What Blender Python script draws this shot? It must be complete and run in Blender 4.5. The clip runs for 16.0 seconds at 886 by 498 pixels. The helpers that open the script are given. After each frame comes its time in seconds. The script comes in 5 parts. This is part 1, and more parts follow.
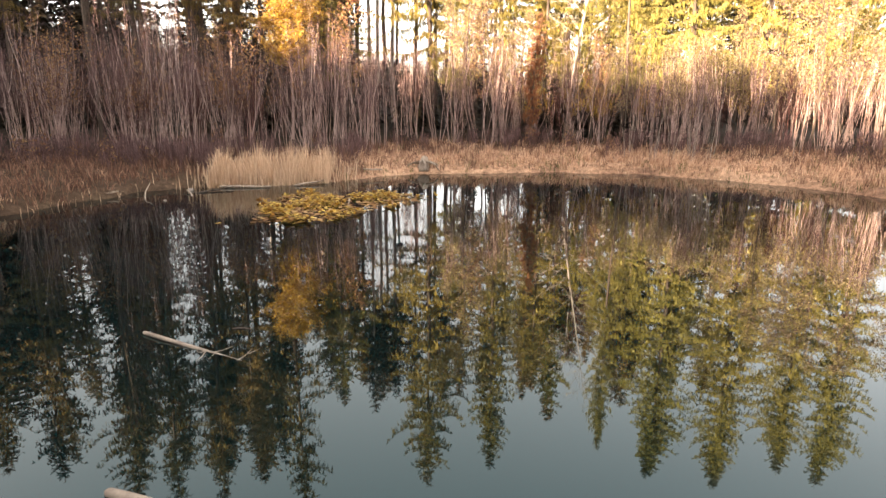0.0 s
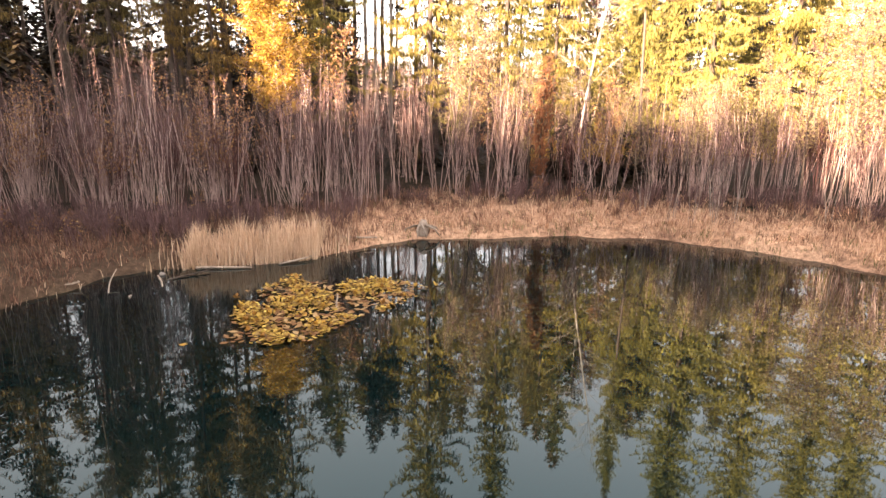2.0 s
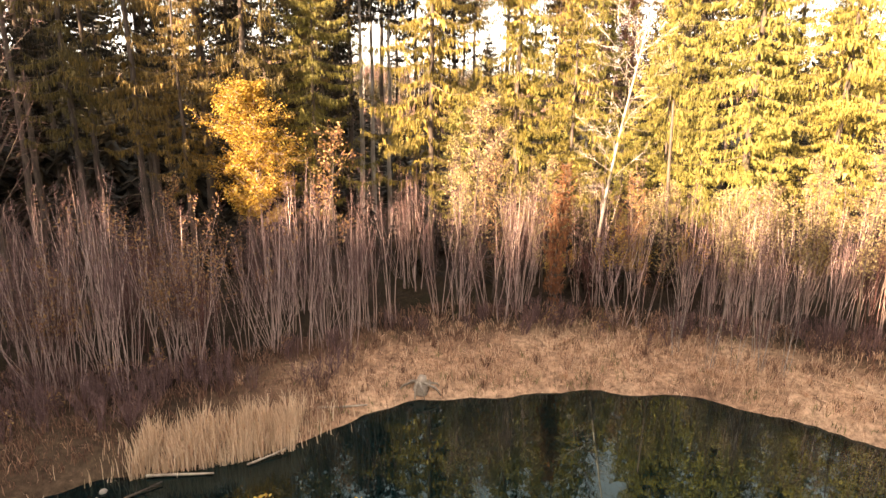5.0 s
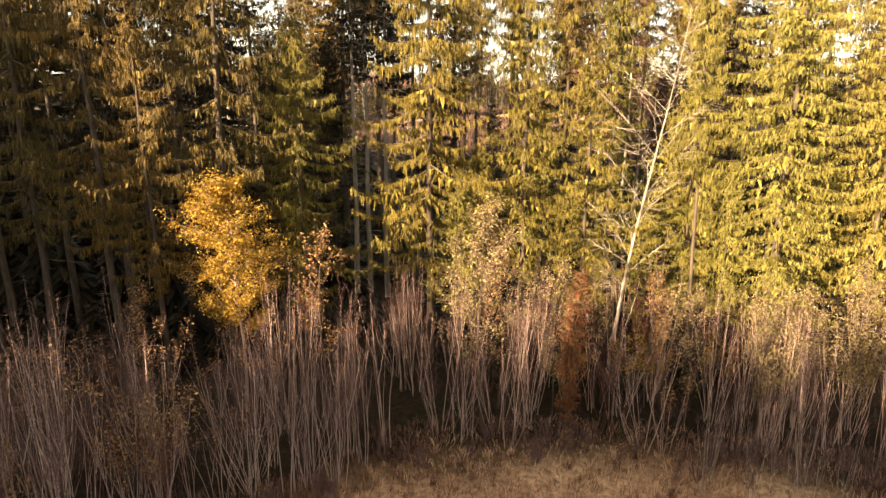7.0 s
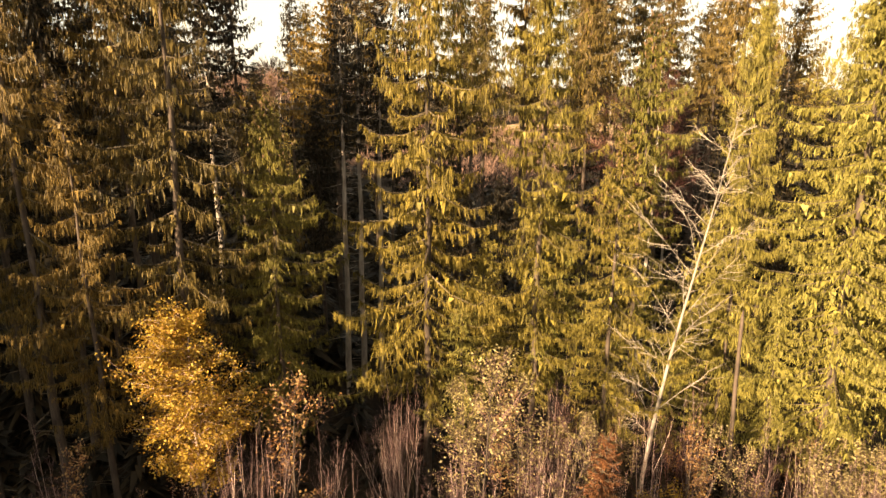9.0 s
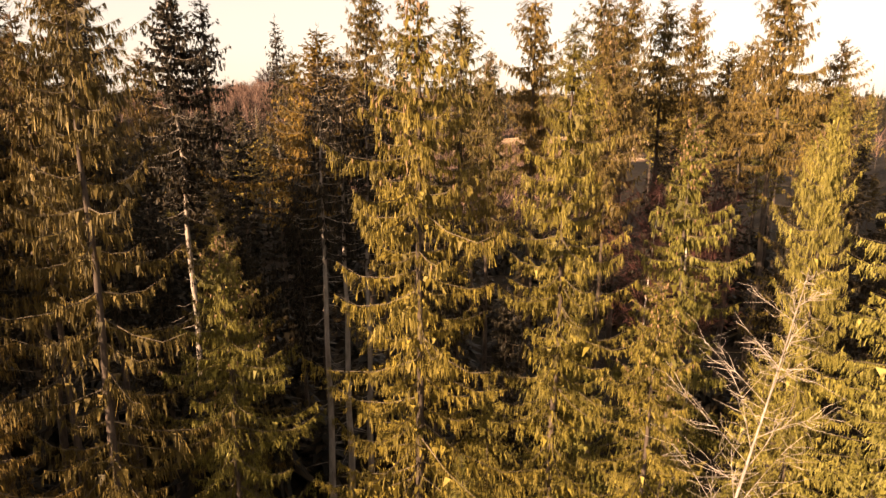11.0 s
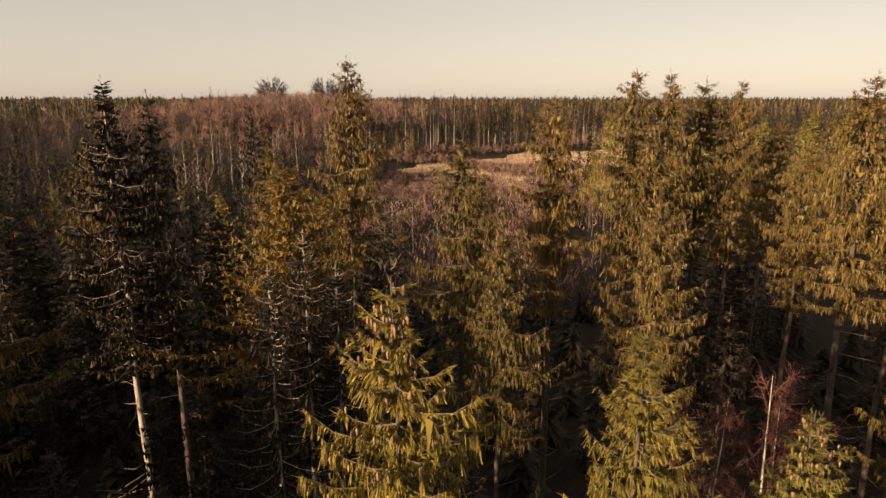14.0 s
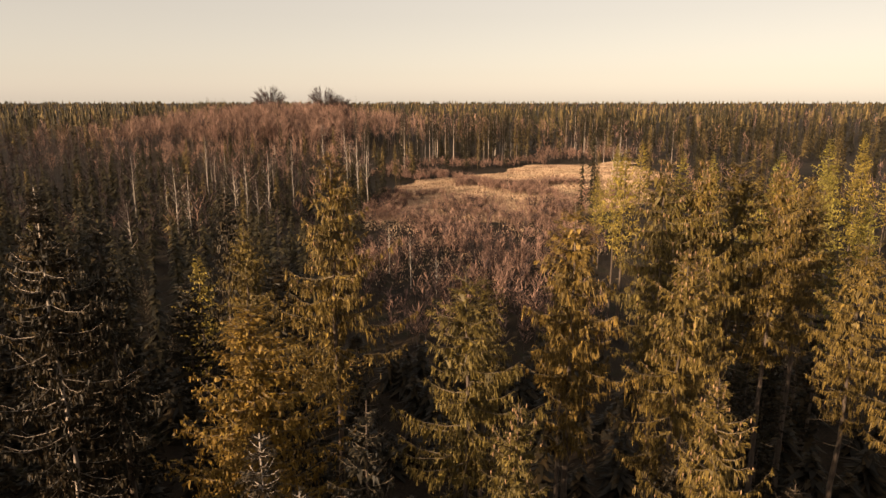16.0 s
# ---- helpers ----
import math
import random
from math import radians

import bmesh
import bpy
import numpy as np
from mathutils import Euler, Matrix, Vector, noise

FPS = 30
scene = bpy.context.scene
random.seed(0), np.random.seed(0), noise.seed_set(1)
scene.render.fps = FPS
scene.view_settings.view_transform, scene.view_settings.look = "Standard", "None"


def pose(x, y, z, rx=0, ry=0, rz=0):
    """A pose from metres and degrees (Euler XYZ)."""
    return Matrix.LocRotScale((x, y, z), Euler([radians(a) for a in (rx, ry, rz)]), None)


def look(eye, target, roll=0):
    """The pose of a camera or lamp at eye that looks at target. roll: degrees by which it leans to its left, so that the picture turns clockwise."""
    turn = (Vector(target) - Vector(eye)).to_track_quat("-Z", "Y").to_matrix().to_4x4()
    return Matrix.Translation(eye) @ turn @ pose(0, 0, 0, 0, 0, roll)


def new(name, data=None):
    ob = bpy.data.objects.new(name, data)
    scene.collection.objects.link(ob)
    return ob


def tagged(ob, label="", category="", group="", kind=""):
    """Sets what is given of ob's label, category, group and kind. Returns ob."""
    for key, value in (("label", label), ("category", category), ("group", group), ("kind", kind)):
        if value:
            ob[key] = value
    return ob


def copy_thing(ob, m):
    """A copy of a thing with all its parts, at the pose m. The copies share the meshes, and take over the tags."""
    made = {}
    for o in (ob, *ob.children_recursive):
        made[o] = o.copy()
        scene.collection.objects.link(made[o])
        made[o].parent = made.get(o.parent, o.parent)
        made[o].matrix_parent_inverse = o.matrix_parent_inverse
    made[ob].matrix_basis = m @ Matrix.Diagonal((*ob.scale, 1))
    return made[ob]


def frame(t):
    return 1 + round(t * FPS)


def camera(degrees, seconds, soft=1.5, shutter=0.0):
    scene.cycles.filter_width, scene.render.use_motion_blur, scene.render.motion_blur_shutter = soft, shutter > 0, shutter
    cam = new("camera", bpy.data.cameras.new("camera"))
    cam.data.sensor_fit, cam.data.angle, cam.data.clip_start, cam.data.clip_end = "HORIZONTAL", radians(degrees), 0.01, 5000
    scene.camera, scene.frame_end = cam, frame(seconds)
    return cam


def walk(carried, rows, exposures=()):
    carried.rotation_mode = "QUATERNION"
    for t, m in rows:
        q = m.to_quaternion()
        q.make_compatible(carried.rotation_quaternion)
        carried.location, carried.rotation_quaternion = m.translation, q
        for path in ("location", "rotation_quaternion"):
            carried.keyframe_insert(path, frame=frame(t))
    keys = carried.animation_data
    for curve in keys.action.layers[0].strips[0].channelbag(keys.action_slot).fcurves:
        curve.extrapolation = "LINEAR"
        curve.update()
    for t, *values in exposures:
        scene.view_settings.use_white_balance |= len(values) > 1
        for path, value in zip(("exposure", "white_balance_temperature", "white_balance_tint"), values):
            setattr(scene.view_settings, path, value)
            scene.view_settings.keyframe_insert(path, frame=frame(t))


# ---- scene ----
cam = camera(70.0, 16.0)
PATH = [
    (0.0, pose(0.000, 0.000, 3.859, 75.921, -0.509, 0.000)),
    (0.5, pose(-0.001, 0.779, 4.481, 75.836, -0.539, 0.012)),
    (1.0, pose(-0.002, 1.571, 5.113, 75.757, -0.571, 0.033)),
    (1.5, pose(-0.002, 2.387, 5.764, 75.693, -0.607, 0.070)),
    (2.0, pose(-0.001, 3.240, 6.446, 75.648, -0.649, 0.132)),
    (2.5, pose(0.001, 4.136, 7.166, 75.627, -0.696, 0.222)),
    (3.0, pose(0.004, 5.057, 7.926, 75.623, -0.735, 0.324)),
    (3.5, pose(0.009, 5.979, 8.728, 75.624, -0.751, 0.419)),
    (4.0, pose(0.014, 6.877, 9.572, 75.619, -0.726, 0.486)),
    (4.7, pose(0.024, 8.081, 10.822, 75.592, -0.612, 0.513)),
    (5.5, pose(0.039, 9.485, 12.317, 75.564, -0.428, 0.501)),
    (6.3, pose(0.058, 11.081, 13.843, 75.587, -0.278, 0.526)),
    (7.0, pose(0.080, 12.750, 15.173, 75.680, -0.242, 0.638)),
    (7.5, pose(0.103, 14.074, 16.126, 75.764, -0.269, 0.770)),
    (8.0, pose(0.137, 15.449, 17.098, 75.824, -0.322, 0.929)),
    (8.5, pose(0.185, 16.833, 18.098, 75.840, -0.381, 1.097)),
    (9.0, pose(0.237, 18.230, 19.121, 75.850, -0.427, 1.247)),
    (9.7, pose(0.296, 20.226, 20.575, 75.937, -0.433, 1.375)),
    (10.5, pose(0.341, 22.562, 22.268, 76.116, -0.369, 1.439)),
    (11.3, pose(0.371, 24.929, 24.010, 76.259, -0.280, 1.518)),
    (12.0, pose(0.389, 27.014, 25.578, 76.286, -0.213, 1.652)),
    (12.5, pose(0.392, 28.529, 26.707, 76.281, -0.166, 1.739)),
    (13.0, pose(0.380, 30.080, 27.827, 76.287, -0.116, 1.782)),
    (13.5, pose(0.357, 31.661, 28.941, 76.312, -0.067, 1.787)),
    (14.0, pose(0.325, 33.261, 30.050, 76.356, -0.028, 1.774)),
    (14.5, pose(0.288, 34.871, 31.156, 76.419, -0.005, 1.758)),
    (15.0, pose(0.247, 36.486, 32.261, 76.497, 0.003, 1.743)),
    (15.5, pose(0.203, 38.106, 33.365, 76.586, 0.003, 1.728)),
    (16.0, pose(0.158, 39.727, 34.469, 76.680, -0.002, 1.714)),
]
EXPOSURES = [(0.0, 3.6, 7300, 18), (2.0, 3.75, 7300, 24), (4.0, 3.65, 7500, 25), (6.3, 2.75, 8400, 9), (7.3, 2.4, 8500, 10), (9.0, 2.2, 8900, 12), (12.0, 1.58, 8600, 28), (13.5, 1.16, 8200, 21), (14.7, 1.14, 8100, 18), (16.0, 1.3, 8200, 19)]
walk(cam, PATH, EXPOSURES)

# ---- light ----
SUN_EL, SUN_AZ = radians(13), radians(45)  # the sun stands behind the start, to its left
sun_way = Vector((-math.sin(SUN_AZ) * math.cos(SUN_EL), -math.cos(SUN_AZ) * math.cos(SUN_EL), math.sin(SUN_EL)))
world = bpy.data.worlds.new("world")
scene.world = world
world.use_nodes = True
wn = world.node_tree.nodes
sky = wn.new("ShaderNodeTexSky")
sky.sky_type = "NISHITA"
sky.sun_disc = False
sky.sun_elevation = SUN_EL
sky.sun_rotation = math.atan2(sun_way.x, sun_way.y)
sky.air_density, sky.dust_density, sky.ozone_density = 1.0, 0.5, 1.0
wn["Background"].inputs["Strength"].default_value = 0.05
haze = wn.new("ShaderNodeHueSaturation")  # thin high cloud pales the blue
haze.inputs["Saturation"].default_value = 0.45
world.node_tree.links.new(sky.outputs["Color"], haze.inputs["Color"])
veil = wn.new("ShaderNodeMix")  # an even veil of cloud
veil.data_type = "RGBA"
veil.inputs[0].default_value = 0.42
veil.inputs[7].default_value = (7.0, 7.3, 7.2, 1)
world.node_tree.links.new(haze.outputs["Color"], veil.inputs[6])
world.node_tree.links.new(veil.outputs[2], wn["Background"].inputs["Color"])
sun = new("sun", bpy.data.lights.new("sun", "SUN"))
sun.data.energy, sun.data.angle, sun.data.color = 5.0, radians(0.6), (1.0, 0.83, 0.62)
sun.matrix_world = look(sun_way * 200, (0, 0, 0))


# ---- materials ----
def material(name, rough=0.8, spec=0.3):
    m = bpy.data.materials.new(name)
    m.use_nodes = True
    b = m.node_tree.nodes["Principled BSDF"]
    b.inputs["Roughness"].default_value = rough
    b.inputs["Specular IOR Level"].default_value = spec
    return m, m.node_tree.nodes, m.node_tree.links, b


def ramp(nodes, stops):
    r = nodes.new("ShaderNodeValToRGB")
    e = r.color_ramp.elements
    while len(e) < len(stops):
        e.new(0.5)
    for el, (p, c) in zip(e, stops):
        el.position, el.color = p, (*c, 1)
    return r


def noise_node(nodes, links, scale, detail=4.0, rough=0.6, stretch=None):
    n = nodes.new("ShaderNodeTexNoise")
    n.inputs["Scale"].default_value, n.inputs["Detail"].default_value, n.inputs["Roughness"].default_value = scale, detail, rough
    g = nodes.new("ShaderNodeNewGeometry")
    if stretch:
        v = nodes.new("ShaderNodeVectorMath")
        v.operation = "MULTIPLY"
        v.inputs[1].default_value = stretch
        links.new(g.outputs["Position"], v.inputs[0])
        links.new(v.outputs[0], n.inputs["Vector"])
    else:
        links.new(g.outputs["Position"], n.inputs["Vector"])
    return n


def mix(nodes, links, fac, a, b, kind="MIX"):
    m = nodes.new("ShaderNodeMix")
    m.data_type, m.blend_type = "RGBA", kind
    for sock, val in ((m.inputs[0], fac), (m.inputs[6], a), (m.inputs[7], b)):
        if isinstance(val, (int, float)):
            sock.default_value = val
        elif isinstance(val, tuple):
            sock.default_value = (*val, 1)
        else:
            links.new(val, sock)
    return m.outputs[2]


def leafy(name, stops, tint_a, tint_b, rough=0.65, translucent=0.25, patch=0.0, patch_scale=0.8):
    """Foliage or stems: one colour an island, a tint a tree, mottled in patches."""
    m, n, l, b = material(name, rough, 0.25)
    geo = n.new("ShaderNodeNewGeometry")
    r = ramp(n, stops)
    l.new(geo.outputs["Random Per Island"], r.inputs[0])
    info = n.new("ShaderNodeObjectInfo")
    t = mix(n, l, info.outputs["Random"], tint_a, tint_b)
    c = mix(n, l, 1.0, r.outputs[0], t, "MULTIPLY")
    if patch:
        ns = noise_node(n, l, patch_scale, 3.0)
        pr = ramp(n, [(0.35, (1 - patch,) * 3), (0.65, (1 + patch * 0.4,) * 3)])
        l.new(ns.outputs[0], pr.inputs[0])
        c = mix(n, l, 1.0, c, pr.outputs[0], "MULTIPLY")
    l.new(c, b.inputs["Base Color"])
    if translucent:
        tr = n.new("ShaderNodeBsdfTranslucent")
        l.new(c, tr.inputs["Color"])
        ms = n.new("ShaderNodeMixShader")
        ms.inputs[0].default_value = translucent
        l.new(b.outputs[0], ms.inputs[1])
        l.new(tr.outputs[0], ms.inputs[2])
        l.new(ms.outputs[0], n["Material Output"].inputs["Surface"])
    return m


def bark(name, dark, light, scale=6.0, stretch=(1, 1, 0.25), bump=0.4):
    m, n, l, b = material(name, 0.85, 0.2)
    ns = noise_node(n, l, scale, 5.0, 0.65, stretch)
    r = ramp(n, [(0.3, dark), (0.7, light)])
    l.new(ns.outputs[0], r.inputs[0])
    info = n.new("ShaderNodeObjectInfo")
    t = mix(n, l, info.outputs["Random"], (0.75, 0.75, 0.75), (1.1, 1.08, 1.05))
    l.new(mix(n, l, 1.0, r.outputs[0], t, "MULTIPLY"), b.inputs["Base Color"])
    bp = n.new("ShaderNodeBump")
    bp.inputs["Strength"].default_value, bp.inputs["Distance"].default_value = bump, 0.03
    l.new(ns.outputs[0], bp.inputs["Height"])
    l.new(bp.outputs[0], b.inputs["Normal"])
    return m


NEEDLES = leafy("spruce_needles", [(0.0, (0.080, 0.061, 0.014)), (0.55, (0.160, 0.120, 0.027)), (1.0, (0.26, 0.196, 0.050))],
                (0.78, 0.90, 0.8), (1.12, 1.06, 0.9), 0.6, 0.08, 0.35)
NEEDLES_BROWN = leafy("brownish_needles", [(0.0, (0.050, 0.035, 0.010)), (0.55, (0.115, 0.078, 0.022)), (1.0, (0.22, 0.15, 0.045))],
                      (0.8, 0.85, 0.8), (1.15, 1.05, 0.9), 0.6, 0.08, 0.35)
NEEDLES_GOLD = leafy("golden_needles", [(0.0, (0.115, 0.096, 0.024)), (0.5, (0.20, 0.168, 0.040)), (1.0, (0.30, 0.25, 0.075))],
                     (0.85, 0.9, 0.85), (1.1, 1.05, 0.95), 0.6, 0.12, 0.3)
PINE = leafy("larch_needles", [(0.0, (0.10, 0.06, 0.015)), (0.6, (0.20, 0.12, 0.025)), (1.0, (0.26, 0.17, 0.04))],
             (0.9, 0.9, 0.9), (1.1, 1.05, 1.0), 0.65, 0.2, 0.2)
COPPER = leafy("copper_needles", [(0.0, (0.10, 0.036, 0.018)), (1.0, (0.27, 0.12, 0.055))], (0.9, 0.9, 0.9), (1.1, 1.05, 1.0), 0.65, 0.2)
CONE = leafy("cone_scales", [(0.0, (0.11, 0.06, 0.034)), (1.0, (0.25, 0.155, 0.088))], (0.9, 0.9, 0.9), (1.1, 1.1, 1.1), 0.7, 0.0)
YELLOW = leafy("yellow_leaves", [(0.0, (0.16, 0.07, 0.014)), (0.5, (0.35, 0.215, 0.032)), (1.0, (0.53, 0.39, 0.085))],
               (0.9, 0.85, 0.9), (1.05, 1.05, 1.0), 0.55, 0.35)
ORANGE = leafy("rusty_leaves", [(0.0, (0.13, 0.055, 0.024)), (0.5, (0.25, 0.135, 0.055)), (1.0, (0.42, 0.29, 0.14))],
               (0.9, 0.85, 0.85), (1.1, 1.05, 1.0), 0.6, 0.3)
CREAM = leafy("cream_leaves", [(0.0, (0.14, 0.10, 0.045)), (0.5, (0.27, 0.212, 0.10)), (1.0, (0.44, 0.365, 0.20))],
              (0.9, 0.9, 0.85), (1.05, 1.05, 1.0), 0.6, 0.35)
STEMS = leafy("purple_brown_stems", [(0.0, (0.05, 0.028, 0.026)), (0.35, (0.11, 0.066, 0.060)), (0.5, (0.34, 0.245, 0.22)), (1.0, (0.66, 0.53, 0.485))],
              (0.8, 0.75, 0.75), (1.15, 1.1, 1.05), 0.7, 0.0)
TWIGS = leafy("red_brown_twigs", [(0.0, (0.05, 0.028, 0.029)), (0.7, (0.13, 0.078, 0.078)), (1.0, (0.25, 0.165, 0.155))], (0.8, 0.75, 0.75), (1.15, 1.05, 1.0), 0.75, 0.0)
TWIGS_RED = leafy("wine_red_twigs", [(0.0, (0.045, 0.016, 0.015)), (1.0, (0.11, 0.046, 0.04))], (0.9, 0.85, 0.85), (1.1, 1.05, 1.0), 0.75, 0.0)
FAR_TWIGS = leafy("bare_crown_twigs", [(0.0, (0.02, 0.013, 0.013)), (1.0, (0.068, 0.045, 0.044))], (0.8, 0.75, 0.75), (1.15, 1.05, 1.0), 0.8, 0.0, 0.4, 0.05)
FAR_RUST = leafy("rusty_crown_twigs", [(0.0, (0.12, 0.07, 0.056)), (1.0, (0.30, 0.19, 0.15))], (0.85, 0.85, 0.85), (1.15, 1.05, 1.0), 0.8, 0.0, 0.4, 0.06)
# dark brownish needles, taken near black to carry the wood's shade
NEEDLES_SHADED = leafy("shaded_spruce_needles", [(0.0, (0.008, 0.007, 0.004)), (0.5, (0.015, 0.012, 0.007)), (1.0, (0.046, 0.032, 0.015))],
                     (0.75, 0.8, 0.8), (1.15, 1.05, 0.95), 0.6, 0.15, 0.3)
BROWN_SEDGE = leafy("brown_sedge", [(0.0, (0.06, 0.028, 0.022)), (0.55, (0.15, 0.078, 0.055)), (1.0, (0.32, 0.20, 0.14))], (0.9, 0.9, 0.9), (1.1, 1.05, 1.0), 0.75, 0.15)
# far needles in two copies: shade and sunlight put into their colours
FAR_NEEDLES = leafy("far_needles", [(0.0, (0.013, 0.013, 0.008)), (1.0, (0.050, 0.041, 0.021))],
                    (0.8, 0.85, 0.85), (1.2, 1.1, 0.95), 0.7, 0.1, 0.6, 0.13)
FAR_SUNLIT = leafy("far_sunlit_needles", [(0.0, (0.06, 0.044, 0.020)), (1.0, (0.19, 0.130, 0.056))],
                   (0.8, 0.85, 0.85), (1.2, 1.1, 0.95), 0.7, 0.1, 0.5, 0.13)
SMALL_LILY = leafy("small_lily_leaves", [(0.0, (0.07, 0.035, 0.012)), (0.35, (0.25, 0.135, 0.026)), (0.7, (0.38, 0.235, 0.042)), (1.0, (0.52, 0.37, 0.09))], (1, 1, 1), (1, 1, 1), 0.6, 0.1)
GRASS = leafy("dry_grass", [(0.0, (0.24, 0.135, 0.09)), (0.5, (0.55, 0.335, 0.23)), (1.0, (0.79, 0.56, 0.40))],
              (0.9, 0.9, 0.9), (1.05, 1.05, 1.0), 0.75, 0.25)
MEADOW = leafy("meadow_grass", [(0.0, (0.36, 0.25, 0.17)), (1.0, (0.50, 0.37, 0.255))], (1, 1, 1), (1, 1, 1), 0.8, 0.2, 0.45, 0.09)
REED = leafy("pale_reed", [(0.0, (0.40, 0.255, 0.165)), (0.5, (0.63, 0.445, 0.30)), (1.0, (0.76, 0.57, 0.41))],
             (1, 1, 1), (1, 1, 1), 0.7, 0.25)
GREEN_TUFT = leafy("green_sedge", [(0.0, (0.05, 0.06, 0.02)), (1.0, (0.13, 0.13, 0.045))], (0.9, 0.9, 0.9), (1.1, 1.1, 1.0), 0.7, 0.2)
BARK = bark("spruce_bark", (0.036, 0.027, 0.022), (0.115, 0.086, 0.069))
LIMB_BARK = bark("spruce_limb_bark", (0.055, 0.042, 0.030), (0.16, 0.125, 0.09))
PALE_BARK = bark("pale_bark", (0.17, 0.14, 0.12), (0.43, 0.37, 0.325), 4.0)
BIRCH_BARK = bark("birch_bark", (0.13, 0.10, 0.085), (0.52, 0.47, 0.42), 3.0, (1, 1, 0.9), 0.2)
FAR_BARK = bark("far_birch_bark", (0.035, 0.026, 0.023), (0.14, 0.115, 0.103), 3.0, (1, 1, 0.9), 0.1)
DEADWOOD = bark("weathered_wood", (0.16, 0.12, 0.095), (0.40, 0.33, 0.265), 9.0, (0.4, 0.4, 0.4))


def ground_material():
    m, n, l, b = material("forest_floor", 0.92, 0.15)
    big = noise_node(n, l, 0.16, 5.0)
    r1 = ramp(n, [(0.32, (0.16, 0.09, 0.062)), (0.48, (0.38, 0.232, 0.152)), (0.62, (0.53, 0.35, 0.235)), (0.75, (0.25, 0.16, 0.1))])
    l.new(big.outputs[0], r1.inputs[0])
    # litter away from the grass, near black: tree shade put into its colour
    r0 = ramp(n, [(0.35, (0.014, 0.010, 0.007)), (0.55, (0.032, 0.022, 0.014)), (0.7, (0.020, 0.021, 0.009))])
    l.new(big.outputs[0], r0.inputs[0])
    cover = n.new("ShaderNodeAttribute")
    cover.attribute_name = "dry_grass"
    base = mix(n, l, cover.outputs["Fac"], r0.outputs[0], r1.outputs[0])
    fine = noise_node(n, l, 4.0, 7.0, 0.75)
    r2 = ramp(n, [(0.34, (0.32, 0.29, 0.27)), (0.66, (1.3, 1.25, 1.2))])
    l.new(fine.outputs[0], r2.inputs[0])
    l.new(mix(n, l, 1.0, base, r2.outputs[0], "MULTIPLY"), b.inputs["Base Color"])
    bp = n.new("ShaderNodeBump")
    bp.inputs["Strength"].default_value, bp.inputs["Distance"].default_value = 0.8, 0.08
    l.new(fine.outputs[0], bp.inputs["Height"])
    l.new(bp.outputs[0], b.inputs["Normal"])
    return m


def water_material():
    m, n, l, b = material("pond_water", 0.006, 0.5)
    b.inputs["Base Color"].default_value = (0.0003, 0.0042, 0.0048, 1)
    b.inputs["IOR"].default_value = 1.46
    b.inputs["Specular Tint"].default_value = (0.46, 0.93, 1.0, 1)
    a = noise_node(n, l, 0.9, 3.0, 0.5)
    bp = n.new("ShaderNodeBump")
    bp.inputs["Strength"].default_value, bp.inputs["Distance"].default_value = 0.04, 0.02
    l.new(a.outputs[0], bp.inputs["Height"])
    l.new(bp.outputs[0], b.inputs["Normal"])
    return m


GROUND, WATER = ground_material(), water_material()


def lily_material():
    m, n, l, b = material("lily_leaf", 0.6, 0.3)
    info = n.new("ShaderNodeObjectInfo")
    r = ramp(n, [(0.0, (0.10, 0.042, 0.012)), (0.3, (0.27, 0.125, 0.02)), (0.65, (0.42, 0.24, 0.035)), (1.0, (0.34, 0.235, 0.05))])
    l.new(info.outputs["Random"], r.inputs[0])
    ns = noise_node(n, l, 14.0, 3.0)
    r2 = ramp(n, [(0.3, (0.6, 0.5, 0.45)), (0.6, (1.1, 1.1, 1.05))])
    l.new(ns.outputs[0], r2.inputs[0])
    l.new(mix(n, l, 1.0, r.outputs[0], r2.outputs[0], "MULTIPLY"), b.inputs["Base Color"])
    return m


LILY = lily_material()


